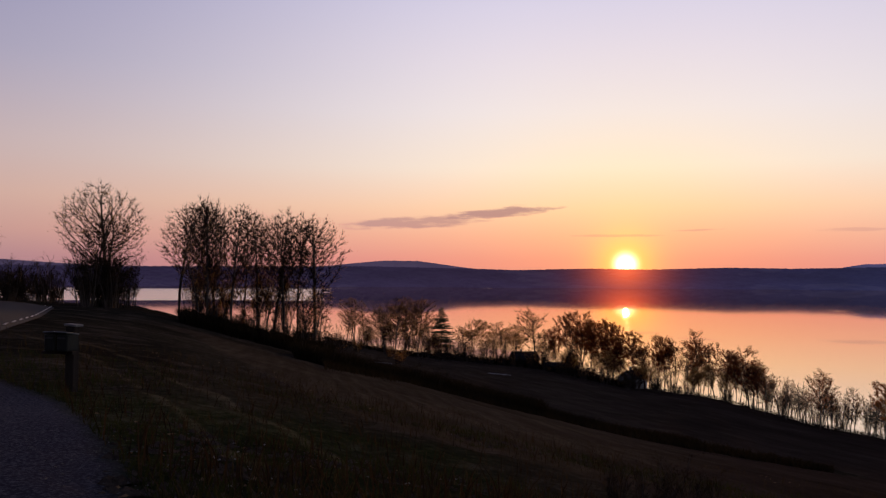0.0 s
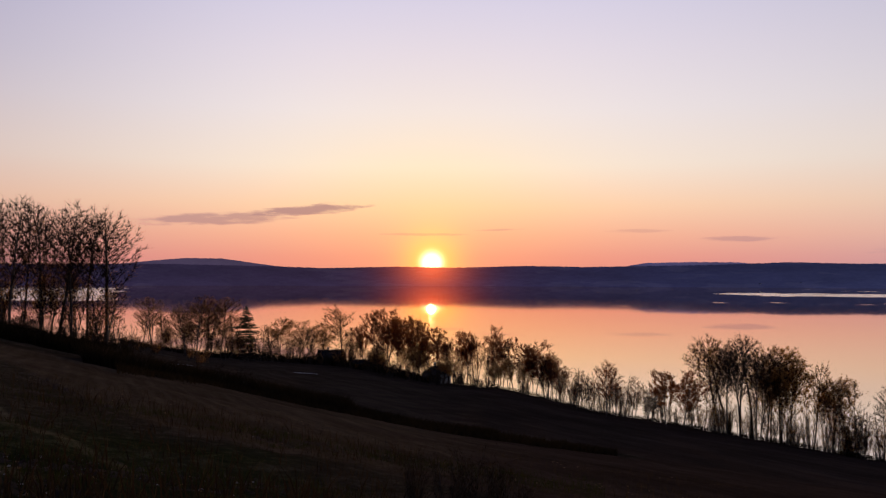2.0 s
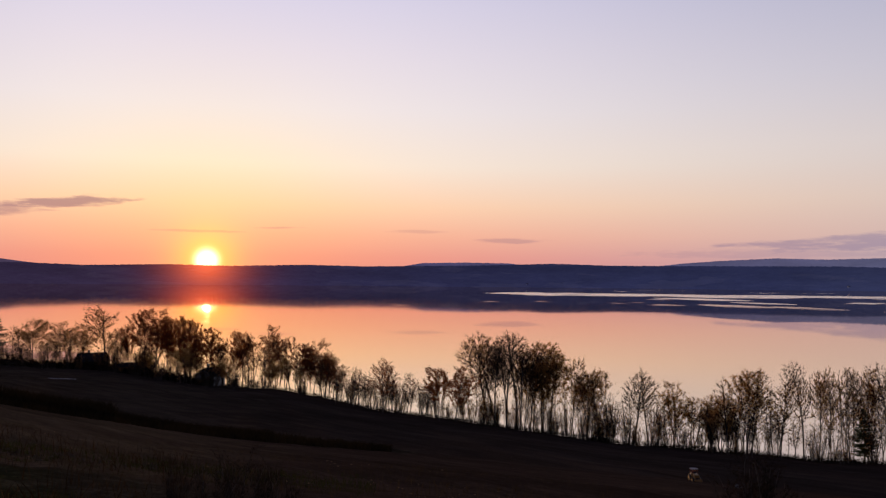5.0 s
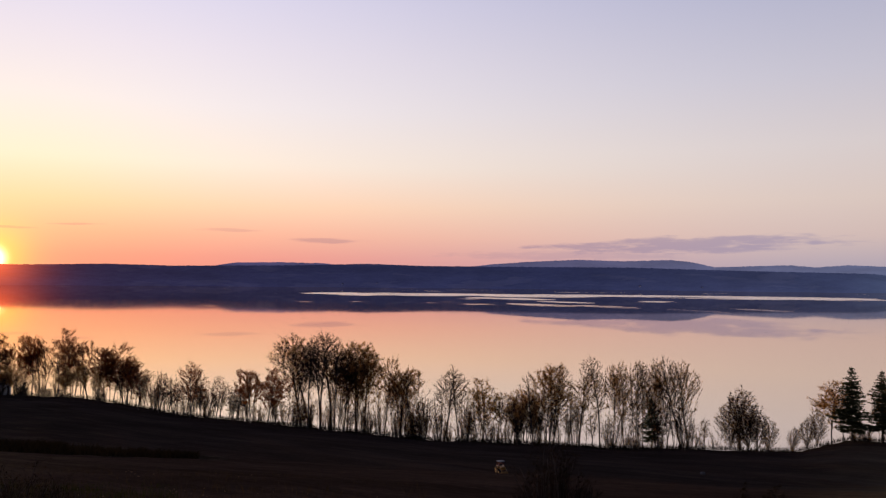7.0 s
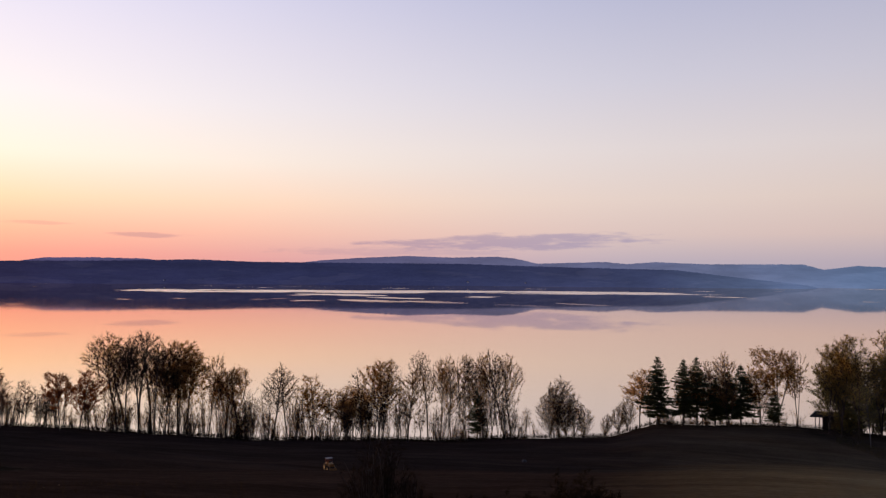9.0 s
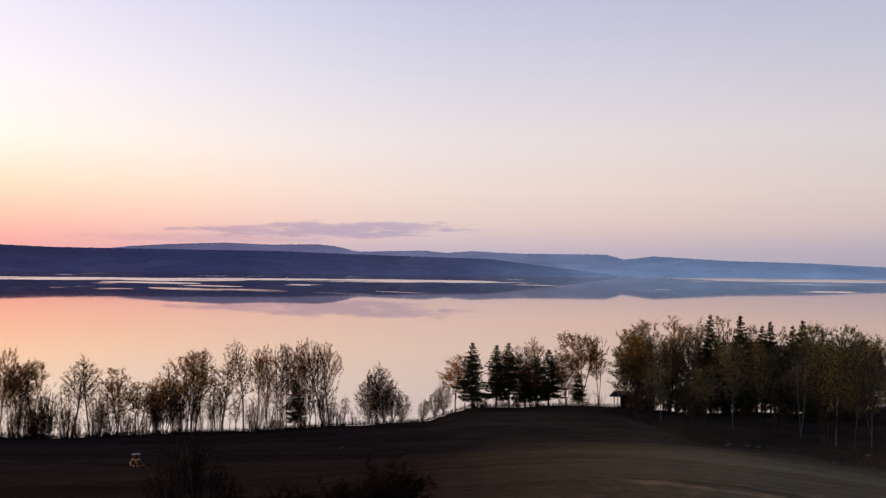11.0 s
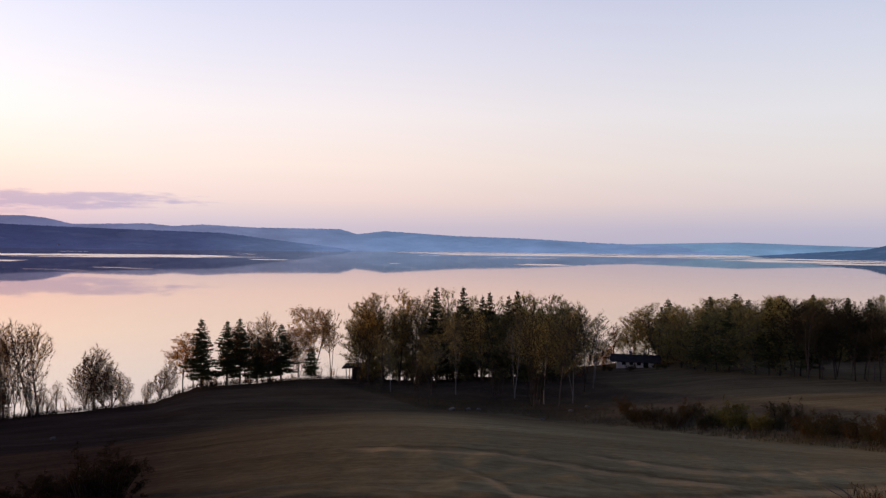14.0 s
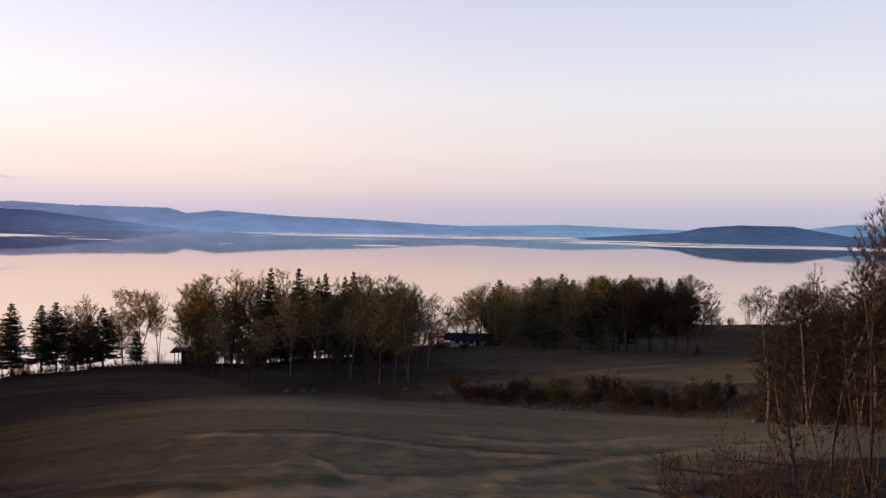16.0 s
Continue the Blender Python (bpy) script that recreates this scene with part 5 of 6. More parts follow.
fill(60, (20.0, 28.0), (-8, -1), (5.0, 8.5), "QQQT", "saplings along the shore", 0.34)
fill(80, (28.0, 46.5), (-7, -1), (4.0, 9.0), "QQQU", "saplings along the shore", 0.36)
fill(60, (46.0, 58.0), (-7, -1), (4.5, 10.0), "QQQT", "saplings along the shore", 0.34)
fill(9, (51.5, 58.0), (-9, -2), (1.5, 3.0), "U", "low scrub along the shore", 1.0)
fill(12, (58.5, 76.0), (-7, -2), (1.4, 3.0), "U", "low scrub along the point", 0.9)
fill(8, (66.0, 75.0), (-9, -2), (7.0, 12.0), "B", "trees on the point", 0.36)
fill(46, (77.6, 92.6), (-11, -1), (11.5, 15.5), "GGGSG", "trees of the grove", 0.44, 4, leafy=green_leaf)
fill(10, (77.4, 92.0), (150, 176), (1.6, 3.2), "U", "scrub before the grove", 0.9, leafy=thicket_leaf)
fill(60, (98.0, 111.6), (206, 232), (11.0, 15.5), "GGSG", "trees of the eastern grove", 0.42, 4, leafy=green_leaf)
fill(8, (106.0, 111.8), (152, 166), (11.0, 13.5), "B", "trees of the eastern grove", 0.36, leafy=thicket_leaf)
fill(6, (93.6, 98.0), (222, 238), (9.0, 14.0), "BR", "trees of the eastern grove", 0.45)
fill(8, (113.0, 115.0), (270, 286), (1.5, 3.0), "U", "bushes at the water gap", 0.9)
fill(5, (-4.4, -1.2), (-20, -4), (13.0, 20.0), "BT", "trees along the far end of the shore", 0.42)
for i in range(6):
    a = 31.2 + 5.2 * (i + more.uniform(-0.3, 0.3)) / 6
    h = 17.2 - 0.42 * abs(a - 33.3) ** 1.6 + more.uniform(-1.2, 0.4)
    plant("P", i % 4, a, along(a)[1][0] - more.uniform(2, 9), h, h * 0.24, "trees along the shore")
# willow row in the rough strip
for i in range(40):
    a = 95.5 + 18.5 * (i + more.uniform(-0.4, 0.4)) / 40
    h = more.uniform(1.9, 3.0)
    tone = willow_leaf if 101.0 < a < 105.2 else rust_leaf if a < 100.2 or 106.5 < a < 112.5 and i % 3 else thicket_leaf
    plant("W", more.randrange(2), a, strip_r(a) + more.uniform(4, 15), h, h * more.uniform(1.2, 1.7), "willows in the rough strip", leafy=tone, label="leafing willow bush with yellow-green foliage" if tone is willow_leaf else "rounded willow bush with brown budding twigs")
# thicket that closes the field
for i in range(20):
    a = more.uniform(117.6, 130)
    h = more.uniform(5.5, 9.0)
    plant(more.choice("GGB"), more.randrange(3), a, more.uniform(61, 82), h, h * 0.55, "thicket at the field's edge", leafy=thicket_leaf, label="young brown-leaved tree in the thicket")
for a, r, h in ((116.2, 56, 7.0), (117.0, 57, 5.5), (118.6, 53, 7.8), (120.2, 50, 8.4), (121.5, 57, 6.6), (122.2, 48, 8.8)):
    plant("Q" if r % 2 else "T", int(a) % 3, a, r, h, h * 0.3, "pale birches before the thicket", white=True, leafy=thicket_leaf, label="slender pale-trunked birch before the brown thicket")
fill(14, (115.5, 126.0), (60, 70), (1.8, 4.0), "V", "thicket at the field's edge", 0.8, leafy=thicket_leaf)
# brush close to the camera's stand
for a, r, h, s in ((11.5, 12.5, 0.75, 1.1), (13.5, 12.0, 0.9, 1.2), (15.3, 12.6, 1.0, 1.2), (17.0, 13.0, 0.8, 1.1), (18.6, 12.4, 0.55, 0.9), (46.5, 19.0, 0.8, 1.5), (48.2, 18.0, 1.5, 1.6), (49.8, 18.5, 1.1, 1.5), (47.4, 17.6, 1.2, 1.5), (48.9, 18.6, 1.6, 1.7), (50.6, 18.2, 0.9, 1.4), (61.0, 13.0, 0.8, 1.1), (62.4, 13.0, 0.65, 1.1), (51.2, 19.0, 0.7, 1.3), (60.0, 15.0, 0.7, 1.2), (61.3, 15.0, 0.8, 1.2)):
    plant("U", int(a) % 3, a, r, h, s, "brush on the bank", leafy=sedge_leaf, label="low dark brush with bare stems on the bank")
for i in range(13):
    a = 51.0 + 12.5 * (i + more.uniform(-0.3, 0.3)) / 13
    h = more.uniform(0.42, 0.66) + 0.3 * smooth_step(57, 62, a)
    plant("W", i % 3, a, more.uniform(12.5, 15.0), h, h * more.uniform(1.1, 1.5), "brush on the bank", leafy=sedge_leaf, label="low dark dense brush on the bank")
for i in range(18):
    a = 111.6 + 13.9 * (i + more.random()) / 18
    r = more.uniform(7.0, 12.0)
    h = more.uniform(0.5, 0.9) + 0.9 * smooth_step(110, 119, a) * more.random()
    plant("C", i % 4, a, r, h, h * more.uniform(0.4, 0.7) + 0.15, "brambles on the bank", leafy=dry_leaf)
for a, r, h in ((117.4, 12.5, 2.3), (121.4, 13.5, 3.4), (119.6, 16.0, 2.6)):
    plant("Q", int(a) % 3, a, r, h, h * 0.22, "young trees on the bank", leafy=dry_leaf, label="thin bare sapling growing among brambles")
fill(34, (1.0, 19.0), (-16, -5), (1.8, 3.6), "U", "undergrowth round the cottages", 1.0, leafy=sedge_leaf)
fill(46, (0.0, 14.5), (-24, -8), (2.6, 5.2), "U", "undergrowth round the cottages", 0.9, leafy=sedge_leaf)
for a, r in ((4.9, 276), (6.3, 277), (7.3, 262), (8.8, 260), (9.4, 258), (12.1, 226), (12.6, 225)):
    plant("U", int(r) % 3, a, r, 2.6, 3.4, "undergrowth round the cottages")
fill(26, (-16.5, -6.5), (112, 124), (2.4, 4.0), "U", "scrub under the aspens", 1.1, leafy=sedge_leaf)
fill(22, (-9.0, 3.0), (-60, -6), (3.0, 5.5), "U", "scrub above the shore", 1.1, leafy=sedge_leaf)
fill(24, (-7.0, 3.0), (-26, -4), (6.0, 10.0), "TQB", "saplings along the shore", 0.5)
fill(34, (-7.5, 8.0), (-16, -2), (2.0, 4.5), "V", "undergrowth along the shore", 0.8)
fill(60, (-7.5, 12.0), (-30, -4), (4.0, 8.0), "VVQT", "undergrowth along the shore", 0.7)
fill(90, (14.0, 60.0), (-7, -1), (2.0, 5.0), "V", "undergrowth along the shore", 0.75)
fill(24, (66.0, 93.0), (-8, -1), (1.5, 4.0), "V", "undergrowth along the point", 0.8)
fill(12, (77.8, 84.0), (-9, -2), (2.0, 3.6), "V", "undergrowth of the grove", 1.0)
fill(26, (98.8, 112.0), (203, 210), (1.8, 4.5), "V", "undergrowth of the eastern grove", 0.9)
fill(34, (98.2, 110.8), (204, 222), (5.0, 9.5), "GGS", "undergrowth of the eastern grove", 0.6, 4, leafy=green_leaf)
fill(20, (79.0, 92.0), (168, 184), (4.5, 8.5), "GGS", "undergrowth of the grove", 0.6, 4, leafy=green_leaf)
fill(10, (78.0, 93.0), (172, 180), (1.8, 4.5), "V", "undergrowth of the grove", 0.9)
fill(14, (77.9, 92.8), (-12, -2), (2.4, 5.0), "V", "undergrowth of the grove", 1.0, leafy=thicket_leaf)
fill(22, (77.9, 92.8), (-12, -2), (2.4, 4.6), "U", "scrub under the grove", 1.0, leafy=thicket_leaf)
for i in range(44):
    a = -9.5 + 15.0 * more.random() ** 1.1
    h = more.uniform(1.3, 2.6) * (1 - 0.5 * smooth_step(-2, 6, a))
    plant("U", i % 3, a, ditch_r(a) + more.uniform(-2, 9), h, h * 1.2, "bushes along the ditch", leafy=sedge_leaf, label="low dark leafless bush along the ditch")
fill(12, (93.9, 98.6), (190, 197), (0.9, 1.7), "W", "hedge before the bungalow", 1.3, leafy=thicket_leaf)


# ---- road ----
def ribbon(name, left, right, mat, lift, label, cat):
    """A strip of paving between two edges that lies on the ground."""
    verts, faces = [], []
    def fine(pts):
        out = []
        for (x0, y0), (x1, y1) in zip(pts, pts[1:]):
            n = 8
            out += [(x0 + (x1 - x0) * i / n, y0 + (y1 - y0) * i / n) for i in range(n)]
        return out + [pts[-1]]
    for (x0, y0), (x1, y1) in zip(fine(left), fine(right)):
        for t in (0, 0.25, 0.5, 0.75, 1.0):
            x, y = x0 + (x1 - x0) * t, y0 + (y1 - y0) * t
            crown = 0.05 * (1 - (2 * t - 1) ** 2)
            edge = 0.07 if t in (0, 1.0) else 0.0
            verts.append((x, y, level(math.degrees(math.atan2(x, y)), math.hypot(x, y)) + lift + crown - edge))
    for i in range(len(verts) // 5 - 1):
        for k in range(4):
            faces.append((i * 5 + k, i * 5 + k + 1, i * 5 + k + 6, i * 5 + k + 5))
    return tagged(new(name, mesh_of(name, verts, faces, [mat], True)), label, cat, kind="structure")


road_right = [(3.0, -30), (-1.5, -8), (-6.0, 6.3), (-9.5, 14.5), (-13.0, 22.8), (-16.5, 31), (-26, 54), (-41, 88), (-54, 108), (-75, 128)]
road_left = [(x - 6.2, y - 2.4) for x, y in road_right]
ribbon("road", road_left, road_right, asphalt, 0.12, "grey asphalt country road with a worn edge line", "road")
for i in range(22):
    y = 16 + i * 3.6
    x = float(np.interp(y, [p[1] for p in road_right], [p[0] for p in road_right])) - 0.35
    ang_ = 24.0
    z = level(math.degrees(math.atan2(x, y)), math.hypot(x, y))
    bm = box(bumesh(), (0.12, 1.8, 0.012), bevel=0.003)
    ob = part("road_marking", bm, road_paint, None)
    ob.matrix_basis = pose(x, y, z + 0.145, 0, 0, ang_)
    tagged(ob, "worn white dash of the road's edge line", "road marking", "edge line dashes", "structure")


# ---- mailbox stand ----
def make_mailboxes():
    stand = new("mailbox_stand")
    bm = box(bumesh(), (0.17, 0.15, 1.18), (0, 0, 0.52), bevel=0.012)
    part("post", bm, dark_wood, stand)
    bm = box(bumesh(), (0.24, 0.2, 0.035), (0.02, 0, 1.128), (0, 4, 0), 0.008)
    part("post_cap", bm, grey_wood, stand, "pale weathered cap board")
    bm = box(bumesh(), (0.62, 0.10, 0.05), (-0.2, -0.09, 0.66), bevel=0.006)
    part("cross_board", bm, dark_wood, stand)
    for x, tilt in ((0.0, 1.5), (-0.25, -3.0)):
        body = bumesh()
        box(body, (0.21, 0.30, 0.30), (x, -0.12, 0.84), (0, tilt, 0), 0.02)
        b = part("mailbox", body, mailbox_green, stand, "dark green metal letter box")
        lid = bumesh()
        box(lid, (0.23, 0.33, 0.022), (x, -0.13, 1.0), (-8, tilt, 0), 0.006)
        part("lid", lid, mailbox_lid, b, "dented grey lid")
        flap = box(bumesh(), (0.15, 0.012, 0.03), (x, -0.277, 0.92), bevel=0.003)
        part("letter_slot", flap, black_rubber, b)
    stand.matrix_basis = Matrix.Translation(spot(-23.4, 16.0)) @ Matrix.Rotation(radians(-14), 4, "Z")
    tagged(stand, "two dark letter boxes on a wooden post by the road", "mailbox")


make_mailboxes()


# ---- houses ----
def make_house(name, heading, r, turn, size, wall_mat, roof_mat, label, wall_h=2.6, roof_h=1.6, eaves=0.45, windows=3, door=True, chimney=True, porch=False, sink=0.3, lift=0.0, category="house", boards=False, group="", trim=None):
    """A pitched-roof house: the ridge runs along its length (x)."""
    lx, ly = size
    h = new(name)
    bm = bumesh()
    hx, hy = lx / 2, ly / 2
    v = [bm.verts.new(c) for c in ((-hx, -hy, -sink), (hx, -hy, -sink), (hx, hy, -sink), (-hx, hy, -sink), (-hx, -hy, wall_h), (hx, -hy, wall_h), (hx, hy, wall_h), (-hx, hy, wall_h), (-hx, 0, wall_h + roof_h), (hx, 0, wall_h + roof_h))]
    for f in ((0, 1, 5, 4), (2, 3, 7, 6), (1, 2, 6, 9, 5), (3, 0, 4, 8, 7), (3, 2, 1, 0)):
        bm.faces.new([v[i] for i in f])
    part("wall", bm, wall_mat, h)
    if boards:
        for i in range(int(lx / 0.5)):
            part("corner_board" if i in (0, int(lx / 0.5) - 1) else "batten", box(bumesh(), (0.06, 0.03, wall_h), (-hx + 0.25 + i * 0.5, -hy - 0.017, wall_h / 2)), wall_mat, h)
    slope = math.atan2(roof_h, hy)
    run = math.hypot(roof_h, hy) + eaves
    for s in (-1, 1):
        bm = box(bumesh(), (lx + 2 * eaves, run, 0.14), bevel=0.02)
        bmesh.ops.transform(bm, matrix=Matrix.Translation((0, s * (run / 2) * math.cos(slope), wall_h + roof_h + 0.09 - (run / 2) * math.sin(slope))) @ Matrix.Rotation(-s * slope, 4, "X"), verts=bm.verts)
        part("roof", bm, roof_mat, h, "dark roof slope")
    rod_ = box(bumesh(), (lx + 2 * eaves, 0.25, 0.08), (0, 0, wall_h + roof_h + 0.18), bevel=0.02)
    part("roof_ridge", rod_, roof_mat, h)
    def window(x, y, z, w, hh, along_x=True):
        d = (w, 0.08, hh) if along_x else (0.08, w, hh)
        fr = part("window", box(bumesh(), d, (x, y, z), bevel=0.01), trim or white_paint, h, "painted window frame")
        o = 0.03 if (y > 0 if along_x else x > 0) else -0.03
        d2 = (w - 0.16, 0.06, hh - 0.16) if along_x else (0.06, w - 0.16, hh - 0.16)
        part("pane", box(bumesh(), d2, (x, y + o, z) if along_x else (x + o, y, z)), glass, fr)
    for i in range(windows):
        x = -hx + lx * (i + 1) / (windows + 1)
        window(x, -hy - 0.02, wall_h * 0.58, min(1.3, lx * 0.12), wall_h * 0.42)
    window(hx + 0.02, 0, wall_h * 0.6, min(1.2, ly * 0.25), wall_h * 0.42, False)
    if door:
        d = part("door", box(bumesh(), (0.95, 0.09, 2.0), (hx * 0.55, -hy - 0.03, 1.0), bevel=0.015), dark_wood, h, "dark plank door")
        part("door_handle", rod(bumesh(), (hx * 0.55 + 0.34, -hy - 0.1, 1.0), (hx * 0.55 + 0.34, -hy - 0.1, 1.12), 0.015), steel, d)
    if chimney:
        c = part("chimney", box(bumesh(), (0.6, 0.5, 1.3), (-hx * 0.25, 0.2, wall_h + roof_h + 0.35), bevel=0.02), stone, h)
        part("chimney_cap", box(bumesh(), (0.75, 0.65, 0.08), (-hx * 0.25, 0.2, wall_h + roof_h + 1.05), bevel=0.01), steel, c)
    if porch:
        part("porch_roof", box(bumesh(), (3.2, 2.4, 0.12), (-hx - 1.3, 0, wall_h - 0.05), (0, 3, 0), 0.02), roof_mat, h)
        for s in (-1, 1):
            part("porch_post", box(bumesh(), (0.12, 0.12, wall_h), (-hx - 2.5, s * 0.95, wall_h / 2 - 0.05), bevel=0.01), grey_wood, h)
    h.matrix_basis = Matrix.Translation(spot(heading, r, lift)) @ Matrix.Rotation(radians(-heading + turn), 4, "Z")
    return tagged(h, label, category, group)


make_house("cottage", 5.6, 284, 20, (8.0, 6.5), dark_wood, roof_felt, "dark timber cottage among shore trees", wall_h=2.8, roof_h=2.2, trim=dark_wood, sink=2.5)
make_house("boathouse", 8.2, 268, 6, (10.2, 5.5), dark_wood, roof_felt, "low dark timber boathouse by the shore", wall_h=2.4, roof_h=1.0, chimney=False, trim=dark_wood, sink=2.5)
make_house("cottage", 12.85, 233, 62, (6.4, 5.5), grey_paint, roof_felt, "small pale-grey cottage with a dark roof", wall_h=2.8, roof_h=1.8, sink=2.5, windows=1)
bungalow = make_house("bungalow", 96.55, 202, 0, (8.6, 6.0), white_paint, roof_felt, "low white bungalow with a wide dark roof and two chimneys", wall_h=1.9, roof_h=0.8, eaves=1.5, porch=True, windows=4)
part("chimney", box(bumesh(), (0.6, 0.5, 1.1), (2.2, 0.2, 2.95), bevel=0.02), stone, bungalow)


def make_shed():
    """An open-sided plank shed under a single-pitch roof."""
    s = new("shed")
    L, W, H = 7.6, 3.4, 2.7
    for x in (-L / 2, -L / 2 + 1.4, L / 2):
        for y in (-W / 2, W / 2):
            part("post", box(bumesh(), (0.16, 0.16, H + 0.3), (x, y, H / 2 - 0.15), bevel=0.015), grey_wood, s)
    for i in range(31):
        part("plank", box(bumesh(), (0.19, 0.035, H + 0.2), (-L / 2 + 1.5 + i * 0.2, -W / 2 - 0.1, H / 2 - 0.1), bevel=0.004), dark_wood, s)
    for i in range(16):
        part("plank", box(bumesh(), (0.035, 0.19, H + 0.2), (L / 2 + 0.1, -W / 2 + 0.1 + i * 0.2, H / 2 - 0.1), bevel=0.004), dark_wood, s)
        part("plank", box(bumesh(), (0.035, 0.19, H + 0.2), (-L / 2 + 1.3, -W / 2 + 0.1 + i * 0.2, H / 2 - 0.1), bevel=0.004), dark_wood, s)
    part("roof", box(bumesh(), (L + 1.4, W + 1.2, 0.14), (-0.2, 0, H + 0.32), (6, -3, 0), 0.02), roof_felt, s, "dark felt roof with deep eaves")
    part("fascia", box(bumesh(), (0.05, W + 1.2, 0.2), (-L / 2 - 0.85, 0, H + 0.2), (6, -3, 0), 0.006), grey_wood, s, "pale fascia board")
    s.matrix_basis = Matrix.Translation(spot(78.15, 181)) @ Matrix.Rotation(radians(-77.75 - 12), 4, "Z")
    tagged(s, "open dark plank shed at the grove's edge", "shed")


make_shed()

# small houses on the far shores
rng_h = random.Random(5)
for i, (a, r, z) in enumerate(((111.7, 2975, 9), (112.2, 2990, 12), (34.2, 4240, 24), (36.6, 4245, 30), (39.0, 4225, 24), (47.0, 4170, 22), (54.5, 4060, 26), (58.5, 3990, 22), (19.0, 4270, 24), (-5.5, 4060, 20))):
    base = level(a, r)
    make_house("farmhouse", a, r, rng_h.uniform(-40, 40), (9, 6), white_paint, roof_felt, "tiny white farmhouse on the far shore", wall_h=3.2, roof_h=2.2, windows=2, door=False, chimney=False, sink=12, lift=z - base, group="far farmhouses")


# ---- small yellow machine left in the field ----
def make_machine():
    m = new("compact_tractor")
    part("chassis", box(bumesh(), (1.5, 0.62, 0.22), (0, 0, 0.42), bevel=0.03), black_rubber, m)
    hood = box(bumesh(), (0.85, 0.66, 0.46), (0.36, 0, 0.74), (0, 4, 0), 0.06)
    part("hood", hood, yellow_paint, m, "dull yellow painted hood")
    part("rear_body", box(bumesh(), (0.72, 0.92, 0.42), (-0.42, 0, 0.72), bevel=0.05), yellow_paint, m)
    for x in (-0.72, -0.08):
        for y in (-0.38, 0.38):
            part("cab_post", box(bumesh(), (0.06, 0.06, 0.62), (x, y, 1.2), bevel=0.01), red_paint, m)
    part("seat", box(bumesh(), (0.34, 0.42, 0.42), (-0.52, 0, 1.06), (0, -8, 0), 0.05), red_paint, m, "dull red seat")
    part("cab_roof", box(bumesh(), (0.86, 0.96, 0.07), (-0.4, 0, 1.53), bevel=0.02), grey_paint, m, "pale roof panel")
    part("steering_wheel", rod(bumesh(), (-0.12, 0, 1.06), (-0.08, 0, 1.09), 0.17, sides=14), black_rubber, m)
    for x, rad, w in ((-0.5, 0.42, 0.26), (0.58, 0.30, 0.2)):
        for y in (-0.52, 0.52):
            t = part("wheel", rod(bumesh(), (x, y - w / 2, rad - 0.04), (x, y + w / 2, rad - 0.04), rad, sides=20), black_rubber, m)
            part("rim", rod(bumesh(), (x, y - w / 2 - 0.01, rad - 0.04), (x, y + w / 2 + 0.01, rad - 0.04), rad * 0.5, sides=14), yellow_paint, t)
    bm = bumesh()
    for y in (-0.36, 0.36):
        box(bm, (0.9, 0.07, 0.1), (0.75, y, 0.62), (0, 22, 0), 0.015)
    part("loader_arm", bm, yellow_paint, m)
    part("bucket", box(bumesh(), (0.34, 0.98, 0.32), (1.2, 0, 0.3), (0, -14, 0), 0.05), yellow_paint, m)
    part("exhaust", rod(bumesh(), (0.5, 0.22, 0.95), (0.5, 0.22, 1.42), 0.03), black_rubber, m)
    m.matrix_basis = Matrix.Translation(spot(45.2, 81.5, 0.05)) @ Matrix.Rotation(radians(225 + 20), 4, "Z") @ Matrix.Scale(0.7, 4)
    tagged(m, "small yellow tractor with a pale roof parked in the field", "tractor")


make_machine()


# ---- stones, poles ----
def make_stone(seed, heading, r, size):
    bm = bumesh()
    bmesh.ops.create_icosphere(bm, subdivisions=2, radius=size)
    for v in bm.verts:
        n = noise.noise(v.co * (1.6 / size) + Vector((seed, 0, 0)))
        v.co *= 1 + 0.35 * n
        v.co.z *= 0.6
    me = bpy.data.meshes.new("stone")
    bm.to_mesh(me)
    bm.free()
    me.materials.append(stone)
    ob = new("stone", me)
    ob.matrix_basis = Matrix.Translation(spot(heading, r, size * 0.2)) @ Matrix.Rotation(seed, 4, "Z")
    return tagged(ob, "pale field stone lying at the field's edge", "stone", "field stones")


for i, (a, r, s) in enumerate(((84.2, 124, 0.75), (85.3, 126, 0.6), (86.0, 127, 0.5), (92.3, 128, 0.55), (90.4, 116, 0.4), (93.4, 132, 0.5), (103.5, 93, 0.4), (115.6, 66, 0.5), (58.4, 97, 0.4), (47.8, 70, 0.4))):
    make_stone(i * 1.7, a, r, s * 0.75)


# ---- loose clods and chips on the bank ----
def lumps(name, count, place, size, mat, label, seed):
    rng = random.Random(seed)
    verts, faces = [], []
    for _ in range(count):
        a, r = place(rng)
        s = size * rng.uniform(0.4, 1.6)
        p = spot(a, r, s * 0.2)
        t = rng.uniform(0, math.pi)
        n = len(verts)
        ring = []
        for k in range(5):
            q = t + k * 2 * math.pi / 5
            w = s * rng.uniform(0.6, 1.2)
            ring.append((p.x + w * math.cos(q), p.y + w * math.sin(q), p.z - s * 0.35))
        verts += ring + [(p.x + s * rng.uniform(-0.5, 0.5), p.y + s * rng.uniform(-0.5, 0.5), p.z + s * rng.uniform(0.0, 0.3))]
        faces += [(n + k, n + (k + 1) % 5, n + 5) for k in range(5)]
    return tagged(new(name, mesh_of(name, verts, faces, [mat])), label, "debris", kind="stuff")


